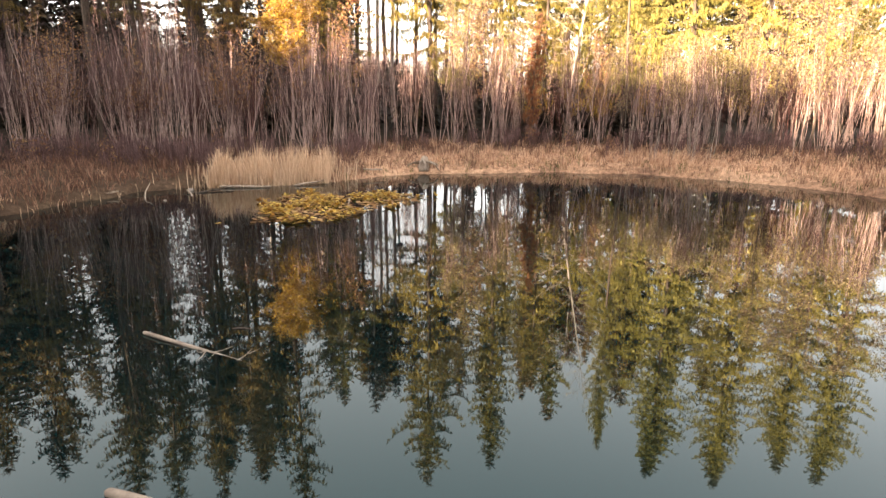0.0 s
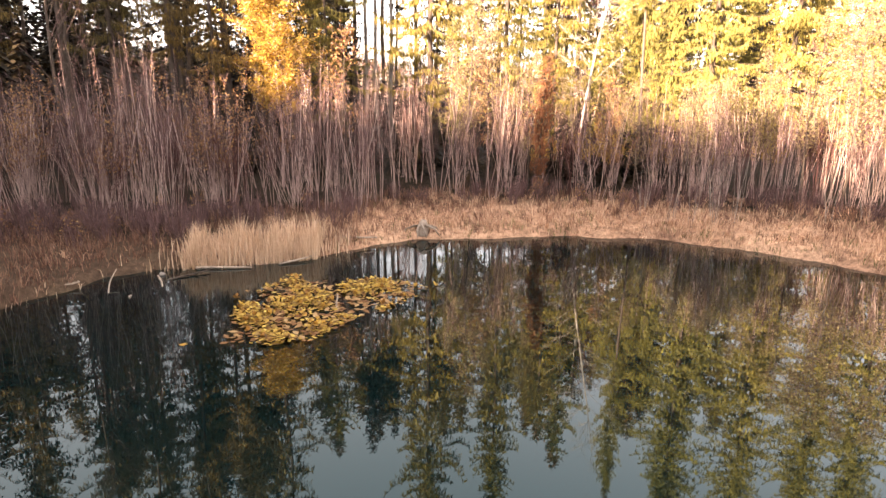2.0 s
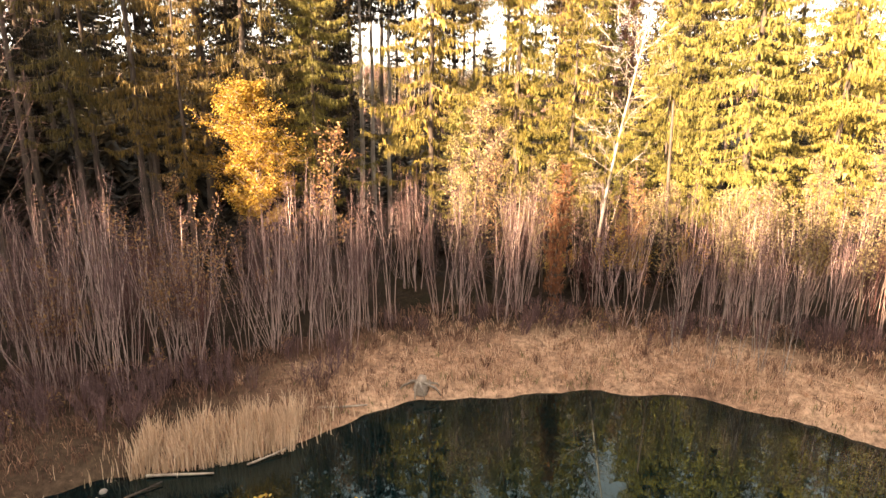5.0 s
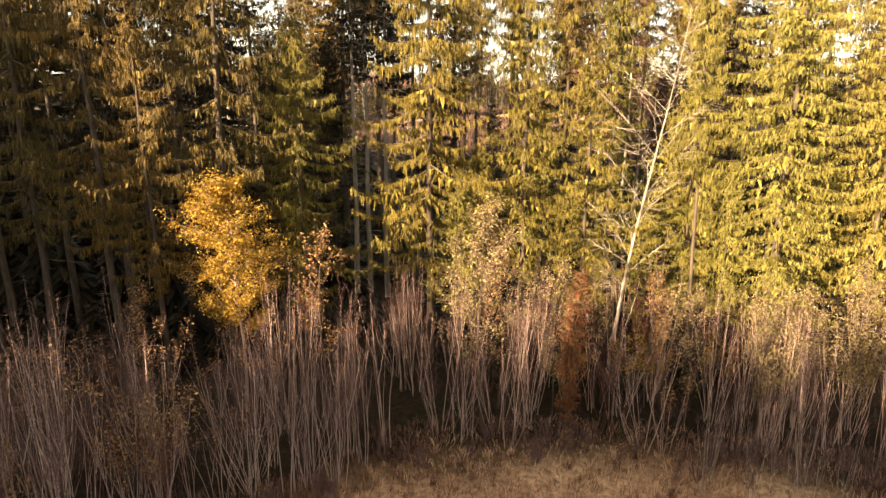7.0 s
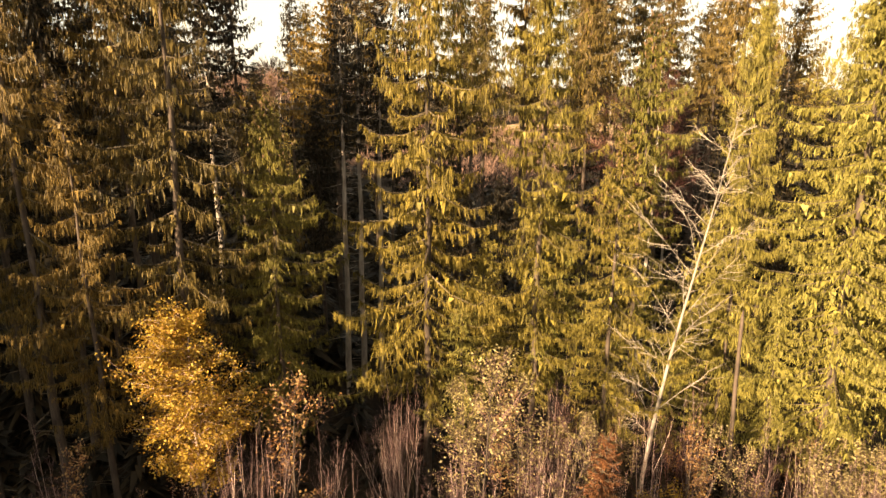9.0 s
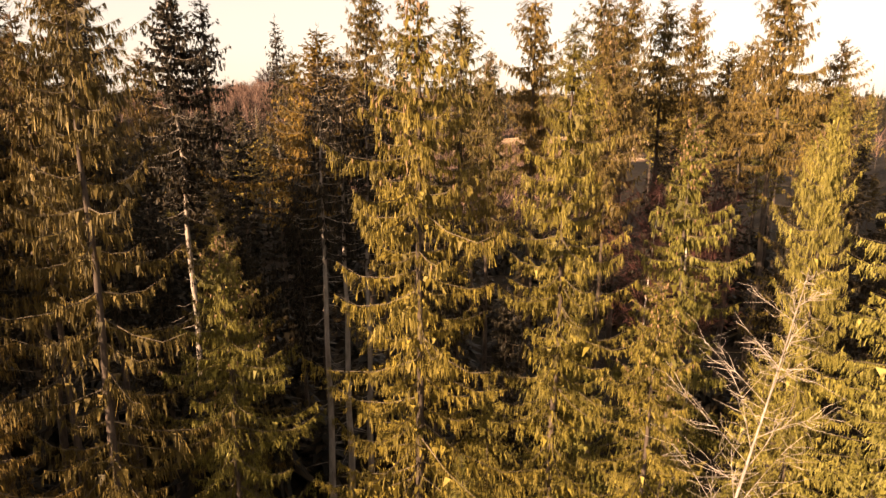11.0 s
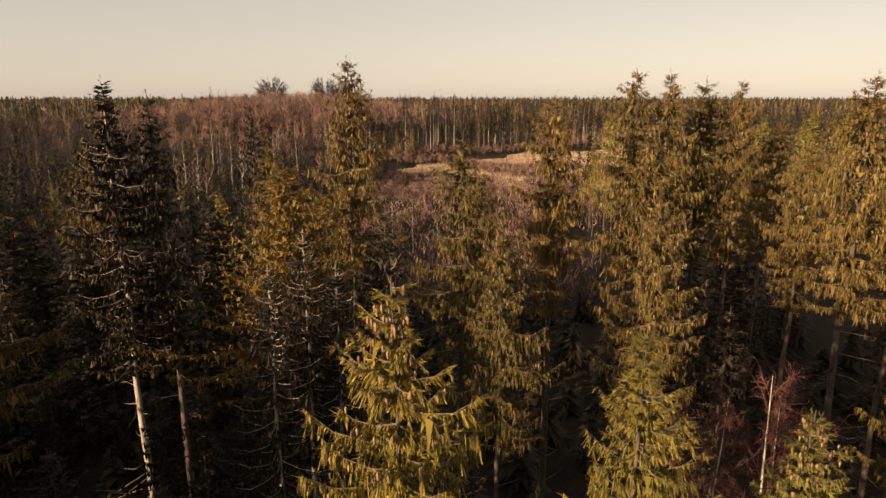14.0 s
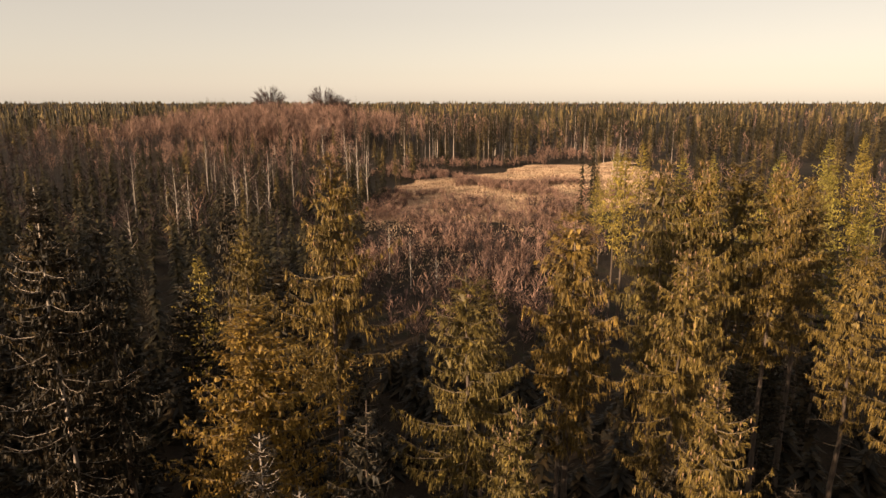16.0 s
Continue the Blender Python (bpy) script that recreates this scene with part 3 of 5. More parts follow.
KINDS = {
    "full": make_spruce("spruce", 11, "broad spruce with long drooping olive green branches", radius=4.3, crown=0.2, sprays=7.2, droop=0.95, cones=6, step=0.74, wide=0.015, gap=0.1),
    "cony": make_spruce("spruce", 12, "spruce with drooping branches and many brown cones near its tip", radius=3.6, crown=0.2, sprays=6.6, droop=0.92, cones=5, step=0.68, wide=0.015, gap=0.1),
    "slim": make_spruce("spruce", 13, "slender pointed spruce with dense olive branches", radius=2.4, crown=0.2, sprays=5.4, droop=0.85, step=0.48, wide=0.015, gap=0.06),
    "open": make_spruce("spruce", 15, "open spruce, gaps between drooping branches", needles=NEEDLES_BROWN, radius=3.3, crown=0.3, sprays=5.0, gap=0.24, droop=1.0, step=0.64, wide=0.016),
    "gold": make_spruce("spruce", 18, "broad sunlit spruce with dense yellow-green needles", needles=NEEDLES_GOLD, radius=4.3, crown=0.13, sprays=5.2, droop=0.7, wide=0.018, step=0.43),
    "thin": make_spruce("spruce", 14, "thin open spruce with a long bare lower trunk", needles=NEEDLES_SHADED, radius=2.9, crown=0.5, sprays=1.0, gap=0.2, droop=0.8, wide=0.05, step=0.6, snags=0.6),
    "bare": make_spruce("spruce", 16, "tall spruce, pale bare trunk with dead snags under a high crown", needles=NEEDLES_SHADED, bark_mat=PALE_BARK, radius=3.3, crown=0.48, sprays=2.8, gap=0.08, droop=0.75, wide=0.055, snags=1.4, step=0.55),
    "trunk": make_spruce("spruce", 41, "slim spruce with a tall bare pale trunk and dead side twigs", needles=NEEDLES_SHADED, bark_mat=PALE_BARK, height=26.0, radius=2.0, crown=0.62, sprays=1.4, droop=0.85, wide=0.035, step=0.6, snags=1.2),
    "backing": make_spruce("spruce", 47, "spruce added behind the forest edge, shade put into its needles", needles=NEEDLES_SHADED, radius=3.0, crown=0.42, sprays=1.3, droop=0.9, wide=0.05, step=0.62, sides=5, snags=0.4),
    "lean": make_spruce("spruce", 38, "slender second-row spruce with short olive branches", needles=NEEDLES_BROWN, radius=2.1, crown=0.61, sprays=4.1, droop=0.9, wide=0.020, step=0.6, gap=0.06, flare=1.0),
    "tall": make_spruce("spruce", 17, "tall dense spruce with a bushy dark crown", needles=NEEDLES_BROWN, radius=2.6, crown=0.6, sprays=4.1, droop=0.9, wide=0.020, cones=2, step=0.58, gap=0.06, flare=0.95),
    "pole": make_spruce("spruce", 20, "narrow spruce with a dark crown on a long bare trunk", needles=NEEDLES_SHADED, bark_mat=PALE_BARK, radius=3.3, crown=0.45, sprays=0.4, droop=0.7, wide=0.16, step=0.8, sides=5, snags=0.3),
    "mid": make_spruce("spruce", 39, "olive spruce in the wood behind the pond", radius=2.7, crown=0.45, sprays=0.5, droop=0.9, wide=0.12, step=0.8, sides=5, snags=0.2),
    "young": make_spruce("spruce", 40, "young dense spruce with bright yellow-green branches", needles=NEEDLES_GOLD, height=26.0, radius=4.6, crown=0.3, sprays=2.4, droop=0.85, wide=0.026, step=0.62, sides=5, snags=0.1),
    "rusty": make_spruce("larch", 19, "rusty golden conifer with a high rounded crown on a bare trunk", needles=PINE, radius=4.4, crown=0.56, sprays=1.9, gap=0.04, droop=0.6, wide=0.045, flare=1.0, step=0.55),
    "screen": make_spruce("spruce", 29, "spruce added deep in the wood as a dark screen", needles=NEEDLES_SHADED, radius=4.3, crown=0.08, sprays=0.26, droop=0.9, wide=0.4, step=0.95, sides=5, snags=0.2),
}


def spruce(kind, x, y, top, turn=0.0, widen=1.0, group="spruces of the forest edge"):
    """Stands one spruce of a kind at x, y with its tip at the height top."""
    return tagged(stand(KINDS[kind], x, y, (top - at_ground(x, y)) / 26.0, turn, widen), group=group)


# ---- forest edge, front row ----
spruce("full", -0.9, 44.4, 27.0, 20)
spruce("slim", 3.9, 45.2, 25.8, 140, 0.95)
spruce("cony", 8.9, 47.4, 22.9, 75, 1.08)
spruce("cony", 6.7, 43.2, 18.0, 200, 1.1)
for x, y, top, turn in ((1.6, 46.2, 13.0, 0), (11.6, 45.6, 14.0, 140), (13.9, 43.6, 12.0, 210), (18.9, 45.5, 15.0, 280), (23.4, 45.2, 15.0, 20), (27.9, 45.5, 14.0, 90), (9.6, 43.5, 10.5, 310), (0.6, 43.4, 11.5, 160), (4.9, 46.6, 16.0, 200)):
    spruce("young", x, y, top, turn)
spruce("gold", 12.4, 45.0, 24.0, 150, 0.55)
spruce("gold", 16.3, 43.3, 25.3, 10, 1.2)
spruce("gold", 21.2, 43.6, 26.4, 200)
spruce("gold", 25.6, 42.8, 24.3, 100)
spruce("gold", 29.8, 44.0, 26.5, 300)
spruce("open", -10.3, 41.4, 27.5, 30)
spruce("full", -7.2, 43.4, 19.5, 130, 1.0)
spruce("open", -12.6, 39.2, 19.5, 210, 1.0)
spruce("open", -15.4, 40.5, 26.0, 200)
spruce("open", -19.5, 42.0, 27.0, 320)
spruce("tall", -23.0, 43.0, 27.5, 110)
spruce("open", -28.5, 43.5, 24.6, 70)
spruce("tall", -34.0, 44.0, 26.0, 10)
spruce("open", -8.6, 47.6, 20.0, 250, 1.1)
spruce("thin", -12.8, 47.0, 27.0, 100)
spruce("tall", -15.7, 50.5, 31.0, 40, 1.15)
spruce("tall", -25.5, 50.0, 27.0, 60)
spruce("thin", -18.5, 51.0, 28.0, 0)
# second row
spruce("thin", -2.3, 56.0, 26.4, 10)
spruce("tall", 1.9, 57.6, 25.6, 190, 0.9)
spruce("lean", 0.4, 61.8, 28.6, 300, 1.1)
spruce("tall", 8.2, 57.8, 26.3, 20, 0.9)
spruce("cony", 17.9, 55.5, 22.5, 170)
spruce("tall", -13.8, 45.0, 26.0, 80)
spruce("tall", -17.5, 46.0, 27.0, 170)
spruce("tall", -21.3, 47.0, 27.0, 250)
spruce("rusty", -8.1, 62.4, 27.2, 0, 1.3)
spruce("trunk", -5.9, 52.6, 25.0, 40)
spruce("trunk", -5.5, 55.6, 25.5, 200)
spruce("trunk", -4.2, 54.5, 24.5, 100)
spruce("thin", -4.6, 66.0, 24.0, 160)
spruce("tall", -6.3, 70.4, 32.2, 0, 1.05)
spruce("lean", 5.2, 66.8, 30.3, 220, 1.1)
spruce("tall", 9.5, 65.6, 28.6, 300, 0.95)
spruce("tall", 11.1, 73.3, 31.7, 90)
spruce("tall", 13.0, 74.2, 31.6, 210)
spruce("lean", 17.0, 78.4, 31.3, 150, 1.2)
spruce("tall", 19.1, 77.2, 31.2, 30, 0.9)
spruce("tall", 20.7, 66.0, 31.2, 130, 1.15)
spruce("lean", 21.6, 72.8, 27.5, 130, 1.1)
spruce("bare", -18.2, 66.2, 31.0, 0)
spruce("thin", -16.7, 68.3, 30.4, 80, 1.1)
spruce("thin", -15.8, 80.7, 29.8, 200)
spruce("lean", -13.5, 78.0, 27.0, 20)
spruce("tall", -34.0, 57.0, 27.0, 300)
spruce("tall", -33.0, 70.0, 28.0, 20)
spruce("tall", -25.0, 76.0, 27.0, 140)
spruce("lean", 27.0, 60.0, 27.0, 60, 1.2)
spruce("tall", 27.5, 72.0, 27.5, 250)
spruce("tall", 33.0, 64.0, 26.0, 15, 0.9)
spruce("lean", 25.0, 85.0, 28.0, 15, 1.2)
spruce("lean", 32.4, 99.0, 28.0, 75, 1.2)
spruce("lean", 7.0, 80.0, 24.5, 195, 1.1)
spruce("lean", 1.5, 76.0, 24.5, 95, 1.1)

# the yellow tree, its neighbours and the leaning dead tree
stand(make_broadleaf("aspen", 31, "small aspen with bright yellow autumn leaves", STEMS, STEMS, YELLOW, h=10.6, r=0.09, base=0.36, spread=2.3, limbs=64, twigs=13, leaves=32, size=0.1, rise=0.85), -9.0, 38.6)
rust = make_broadleaf("rowan", 32, "young tree with sparse rusty and cream leaves", BARK, TWIGS, ORANGE, h=8.6, r=0.06, base=0.3, spread=1.5, limbs=20, twigs=8, leaves=6, size=0.12, rise=1.6)
stand(rust, -5.3, 38.0)
stand(rust, -12.4, 37.0, 0.75, 100)
stand(rust, 9.2, 39.6, 0.75, 200)
stand(rust, 2.4, 39.0, 0.9, 60)
pale = make_broadleaf("willow", 33, "tall willow with pale cream leaves on brown stems", BARK, TWIGS, CREAM, h=10.2, r=0.06, base=0.24, spread=2.0, limbs=28, twigs=11, leaves=5, size=0.10, rise=2.0)
for x, y, k, turn in ((1.4, 37.2, 1.0, 0), (2.6, 38.2, 0.85, 120), (0.6, 39.2, 0.8, 240), (4.6, 38.0, 0.72, 40), (10.4, 37.8, 0.62, 80), (13.0, 36.8, 0.6, 10), (16.8, 37.0, 0.75, 200),
                     (17.6, 34.2, 0.9, 300), (19.2, 33.4, 1.02, 60), (21.2, 34.4, 1.08, 20), (23.4, 33.8, 1.1, 150), (20.4, 36.2, 1.0, 210), (25.6, 33.0, 1.1, 70), (15.2, 38.2, 0.62, 270)):
    stand(pale, x, y, k, turn)
tagged(stand(make_spruce("larch", 46, "young larch with copper-red needles among the brush", needles=COPPER, height=7.4, radius=0.75, crown=0.14, sprays=2.2, droop=0.5, wide=0.02, step=0.4, sides=5, snags=0.2), 5.1, 37.0))
dead = make_broadleaf("dead_tree", 34, "leaning dead birch with a pale bare trunk and fine pale twigs", PALE_BARK, PALE_BARK, h=17.6, r=0.105, base=0.24, spread=3.3, limbs=30, twigs=13, rise=1.0, lean=(2.75, 0.5), thick=0.22)
stand(dead, 7.8, 41.5)
stub = Build()
stub.tube([Vector((0, 0, -0.1)), Vector((0.03, 0, 3)), Vector((-0.1, 0.05, 6.5)), Vector((-0.18, 0.05, 9.6)), Vector((-0.17, 0.07, 9.9))], [0.11, 0.095, 0.085, 0.07, 0.02], 7)
st = lone("snag", stub, BARK, "broken grey dead tree without branches", "tree", True)
st.matrix_basis = pose(11.7, 41.8, at_ground(11.7, 41.8) - 0.05)
stand(make_broadleaf("alder", 45, "tall bare alder with a grey-brown trunk and forked limbs", BARK, TWIGS, h=14.0, r=0.12, base=0.25, spread=3.4, limbs=22, twigs=12, rise=1.5, thick=0.45), -17.4, 32.6)
redb = make_broadleaf("birch", 35, "bare birch, pale trunk and wine-red drooping twigs", BIRCH_BARK, TWIGS_RED, h=15.0, r=0.12, base=0.5, spread=2.4, limbs=30, twigs=30, rise=1.8, droop=0.55, fine=0.006)
for ob in redb.children:
    if ob.name.startswith("limb_wood"):
        ob.data.materials[0] = TWIGS_RED
stand(redb, 11.5, 54.5, 1.3, 0)
stand(redb, 10.0, 54.8, 1.22, 140)
stand(redb, 12.8, 56.0, 1.15, 250)


# ---- shrubs of the bank ----
def make_shrub(name, seed, label, mat=STEMS, leaf_mat=None, twig_mat=TWIGS, height=7.0, stems=7, spread=0.16, leaves=0, size=1.0):
    """A clump of separate upright stems, with fine twigs and leaves."""
    rng = random.Random(seed)
    root = tagged(new(name), label, "shrub", "shrubs of the pond's bank")
    twig, leaf = Build(), Build()
    for _ in range(stems):
        az = rng.uniform(0, 6.283)
        h = height * rng.uniform(0.55, 1.05)
        base = flat(az + rng.uniform(-0.8, 0.8)) * rng.uniform(0.01, 0.05) * height
        tilt = spread * rng.uniform(0.1, 1.3)
        bend = rng.uniform(-0.35, 0.1) * tilt
        kink = flat(rng.uniform(0, 6.283)) * rng.uniform(0.03, 0.14)

        def along(s):
            return base + flat(az) * (h * (tilt * s + bend * s * s)) + kink * math.sin(s * 6) + Vector((0, 0, h * s * (1 - 0.3 * tilt * s) - 0.1))

        r = rng.uniform(0.008, 0.018)
        stem = Build()
        stem.tube([along(s) for s in (0, 0.2, 0.4, 0.6, 0.8, 1)], [r, r * 0.9, r * 0.75, r * 0.55, r * 0.35, r * 0.1], 4, False)
        leaders = [(along, 0.3, 1.0)]
        for _ in range(rng.choice((0, 1, 1, 2))):
            s0 = rng.uniform(0.22, 0.62)
            p0, a1, l1, t1 = along(s0), az + rng.gauss(0, 1.1), h * (1 - s0) * rng.uniform(0.6, 0.95), rng.uniform(0.12, 0.34)

            def fork(s, p0=p0, a1=a1, l1=l1, t1=t1):
                return p0 + flat(a1) * (l1 * t1 * (s - 0.35 * s * s)) + Vector((0, 0, l1 * s))

            stem.tube([fork(s) for s in (0, 0.35, 0.7, 1)], [r * 0.6, r * 0.45, r * 0.3, r * 0.1], 3, False)
            leaders.append((fork, 0.2, 0.7))
        part("stem", stem, mat, root)
        for way, low, share in leaders:
            for i in range(int(rng.randint(15, 22) * share * (1.0 if height > 3 else 0.6))):
                s = low + (1 - low) * rng.random() ** 0.8
                p = way(s)
                a = rng.uniform(0, 6.283)
                l = (rng.uniform(0.25, 1.1) * (1.3 - s) + 0.15) * min(1.0, height / 5)
                e = p + flat(a, rng.uniform(0.9, 2.6)).normalized() * l
                twig.spike(p, e, flat(a + 1.57, rng.uniform(-0.3, 0.3)) * 0.0065)
                for _ in range(4):
                    q = p.lerp(e, rng.uniform(0.25, 0.9))
                    b = a + rng.gauss(0, 0.9)
                    twig.spike(q, q + flat(b, rng.uniform(0.5, 2.5)).normalized() * l * rng.uniform(0.3, 0.65), flat(b + 1.57, rng.uniform(-0.3, 0.3)) * 0.004)
                for j in range(leaves if s > 0.6 else 0):
                    c = p.lerp(e, rng.random()) + Vector((rng.gauss(0, 0.07), rng.gauss(0, 0.07), rng.gauss(0, 0.06)))
                    d = flat(rng.uniform(0, 6.283), rng.uniform(-0.8, 0.8)).normalized()
                    leaf.leaf(c, d * size * rng.uniform(0.08, 0.15), d.cross(flat(rng.uniform(0, 6.283), 0.6)).normalized() * size * rng.uniform(0.025, 0.045))
    part("twig_spray", twig, twig_mat, root, kind="stuff")
    if leaf.f:
        part("foliage", leaf, leaf_mat, root, kind="stuff")
    return root


ALDER = [make_shrub("alder_shrub", 21, "bare purple-brown alder shrub with upright stems", height=7.6, stems=7, spread=0.2),
         make_shrub("alder_shrub", 22, "bare purple-brown alder shrub with upright stems", height=7.0, stems=7, spread=0.28),
         make_shrub("willow_shrub", 23, "bare willow shrub with many spreading grey-brown stems", height=6.2, stems=8, spread=0.42),
         make_shrub("alder_shrub", 28, "slim bare alder shrub with few tall stems", height=8.0, stems=6, spread=0.1)]
SAPLING = [make_shrub("sapling_clump", 24, "clump of slim pale bare saplings", height=7.4, stems=5, spread=0.14)]
RUSTY = [make_shrub("leafy_shrub", 25, "shrub with sparse rusty orange leaves on brown stems", leaf_mat=ORANGE, height=6.4, stems=7, leaves=3, spread=0.24, size=0.9)]
PALE = [make_shrub("leafy_shrub", 26, "shrub with pale cream leaves on upright stems", leaf_mat=CREAM, height=6.6, stems=8, leaves=4, spread=0.14)]
RED = [make_shrub("red_shrub", 27, "bare reddish shrub with fine wine-red twigs", mat=TWIGS_RED, twig_mat=TWIGS_RED, height=5.0, stems=9, spread=0.26)]
LOW = [make_shrub("low_shrub", 36, "low bare brown shrub among the dry grass", mat=TWIGS, height=1.5, stems=10, spread=0.5),
       make_shrub("low_shrub", 37, "low shrub with a few orange leaves", mat=TWIGS, leaf_mat=ORANGE, height=1.4, stems=8, spread=0.4, leaves=1, size=0.7)]


def brush_edge(x):
    """Where the brush begins, going away from the water."""
    return float(np.interp(x, [-30, -17, -11, -8, -5, -2.7, 0, 6, 12, 16, 20, 30], [25, 28.6, 29.3, 30.8, 32.3, 35.4, 36.3, 36.2, 35.2, 34, 31.8, 29]))


rng = random.Random(8)
for k in range(165):
    x = rng.uniform(-27, 29)
    y0 = brush_edge(x)
    far = rng.random() ** 1.3 * 9.5
    pick = rng.random()
    if far > 3 and x > -1 and pick < 0.4:
        kind = PALE
    elif x < -8 and pick < 0.26:
        kind = RUSTY
    elif pick < 0.6:
        kind = ALDER
    elif pick < 0.74:
        kind = SAPLING
    elif pick < 0.9:
        kind = RUSTY
    else:
        kind = RED
    stand(rng.choice(kind), x, y0 + far, rng.uniform(0.7, 1.12), rng.uniform(0, 360))
YOUNG_BIRCH = make_shrub("birch_sapling", 43, "slim pale birch saplings standing on the grassy bank", mat=PALE_BARK, height=6.0, stems=4, spread=0.16)
for k in range(30):
    x = rng.uniform(-21, -3)
    stand(rng.choice(ALDER if k % 3 else RUSTY), x, brush_edge(x) + 6 * rng.random() ** 1.4, rng.uniform(0.8, 1.12), rng.uniform(0, 360))
for x, y in ((9.6, 33.2), (10.6, 32.2), (11.4, 31.7), (12.3, 31.5), (13.1, 31.3), (12.8, 32.8), (10.0, 34.2), (17.2, 31.0), (18.4, 30.4)):
    stand(YOUNG_BIRCH, x, y, rng.uniform(0.75, 0.95), rng.uniform(0, 360))
GOLDEN = make_shrub("yellow_shrub", 44, "shrub with golden yellow autumn leaves", leaf_mat=YELLOW, height=5.0, stems=7, spread=0.3, leaves=6, size=0.9)
for x, y, k in ((8.3, 39.6, 1.0), (9.6, 40.0, 0.8), (12.6, 40.2, 0.9), (15.6, 39.4, 0.9), (18.0, 38.8, 1.0), (5.6, 39.8, 0.8)):
    stand(GOLDEN, x, y, k, rng.uniform(0, 360))
for k in range(20):
    x = rng.uniform(13, 27)
    stand(PALE[0], x, brush_edge(x) + rng.uniform(0.5, 5.5), rng.uniform(0.85, 1.15), rng.uniform(0, 360))
for k in range(130):
    x = rng.uniform(-20, 22) if k < 75 else rng.uniform(-17, -3)
    y = brush_edge(x) - rng.uniform(-0.6, 1.7 if k < 75 else 3.2)
    if shore_at(x, y) > 1.2:
        stand(LOW[0] if rng.random() < 0.85 else LOW[1], x, y, rng.uniform(0.6, 1.2), rng.uniform(0, 360))

# ---- deeper in the wood ----
# screen spruces at the left, added mainly to shade the second row
for k in range(16):
    x, y, top = rng.uniform(-48, -36), rng.uniform(41, 62), rng.uniform(24, 27.5)
    if abs(y - x - 84) > 3.6:
        spruce("screen", x, y, top, rng.uniform(0, 360), 1.1)
# spruces added to fill the wood's interior and keep it dark
for k in range(15):
    spruce("screen", -42 + 2.2 * k + rng.uniform(-1.2, 1.2), rng.uniform(74, 98), rng.uniform(19, 24.5), rng.uniform(0, 360))
for k in range(16):
    x, y = rng.uniform(-46, -27), rng.uniform(54, 72)
    if abs(y - x - 84) > 5:
        spruce("screen", x, y, rng.uniform(21, 25), rng.uniform(0, 360))
# backing spruces, added to close the gaps with dark crowns
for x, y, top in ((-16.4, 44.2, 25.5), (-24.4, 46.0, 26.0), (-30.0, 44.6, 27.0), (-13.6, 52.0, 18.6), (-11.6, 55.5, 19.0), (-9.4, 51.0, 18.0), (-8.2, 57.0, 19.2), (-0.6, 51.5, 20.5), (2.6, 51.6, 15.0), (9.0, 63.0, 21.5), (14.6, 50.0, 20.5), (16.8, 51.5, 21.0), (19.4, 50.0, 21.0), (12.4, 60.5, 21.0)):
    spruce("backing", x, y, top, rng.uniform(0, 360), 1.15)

for k in range(26):
    x, y = rng.uniform(-58, -11), rng.uniform(66, 112)
    if abs(x) < y * 0.62 and math.hypot(x + 18.2, y - 66) > 4:
        spruce(rng.choice(("thin", "screen", "screen")), x, y, rng.uniform(11, 17), rng.uniform(0, 360))
for k in range(26):
    x, y = rng.uniform(22, 60), rng.uniform(52, 112)
    if x < y * 0.62:
        spruce(rng.choice(("lean", "screen", "screen")), x, y, rng.uniform(14, 21), rng.uniform(0, 360))


# ---- woods and clearing beyond ----

def far_spruce(b, x, y, h, r, tiers, points, rng, base=0.3):
    """A far conifer: a trunk and ragged skirts of branches."""
    g = at_ground(x, y)
    b.tube([Vector((x, y, g - 0.2)), Vector((x, y, g + h * 0.96))], [h * 0.008, 0.02], 3, False)
    for t in range(tiers):
        u = t / tiers
        zt = g + h * (base + (1 - base) * min(1.0, u + 1.5 / tiers))
        zb = g + h * (base + (1 - base) * u)
        rr = r * (1 - u) ** 0.8 + 0.1
        i = len(b.v)
        b.v.append(Vector((x, y, zt)))
        a0 = rng.uniform(0, 6.283)
        for k in range(points * 2):
            a = a0 + math.pi * k / points
            q = rr * (rng.uniform(0.75, 1.25) if k % 2 == 0 else rng.uniform(0.3, 0.55))
            b.v.append(Vector((x + math.cos(a) * q, y + math.sin(a) * q, zb + (rng.uniform(-0.5, 0.3) if k % 2 == 0 else 0.05 * h * (1 - u)))))
        for k in range(points * 2):
            b.f.append((i, i + 1 + k, i + 1 + (k + 1) % (points * 2)))


def ragged_spruce(b, x, y, h, r, rng, base=0.25, count=190, wide=1.0):
    """A conifer at middle distance: a trunk and many drooping sprays."""
    g = at_ground(x, y)
    b.tube([Vector((x, y, g - 0.2)), Vector((x, y, g + h * 0.96))], [h * 0.008, 0.02], 3, False)
    for k in range(count):
        u = (k + rng.random()) / count
        z = g + h * (base + (1 - base) * u)
        rr = (r * (1 - u) ** 0.75 + 0.15) * rng.uniform(0.6, 1.2)
        d = flat(rng.uniform(0, 6.283))
        p = Vector((x, y, z)) + d * rr * rng.uniform(0.0, 0.4)
        b.spike(p, Vector((x, y, z - rr * rng.uniform(0.15, 0.6))) + d * rr, flat(math.atan2(d.y, d.x) + 1.57, rng.uniform(-0.4, 0.4)) * rng.uniform(0.14, 0.4) * wide)


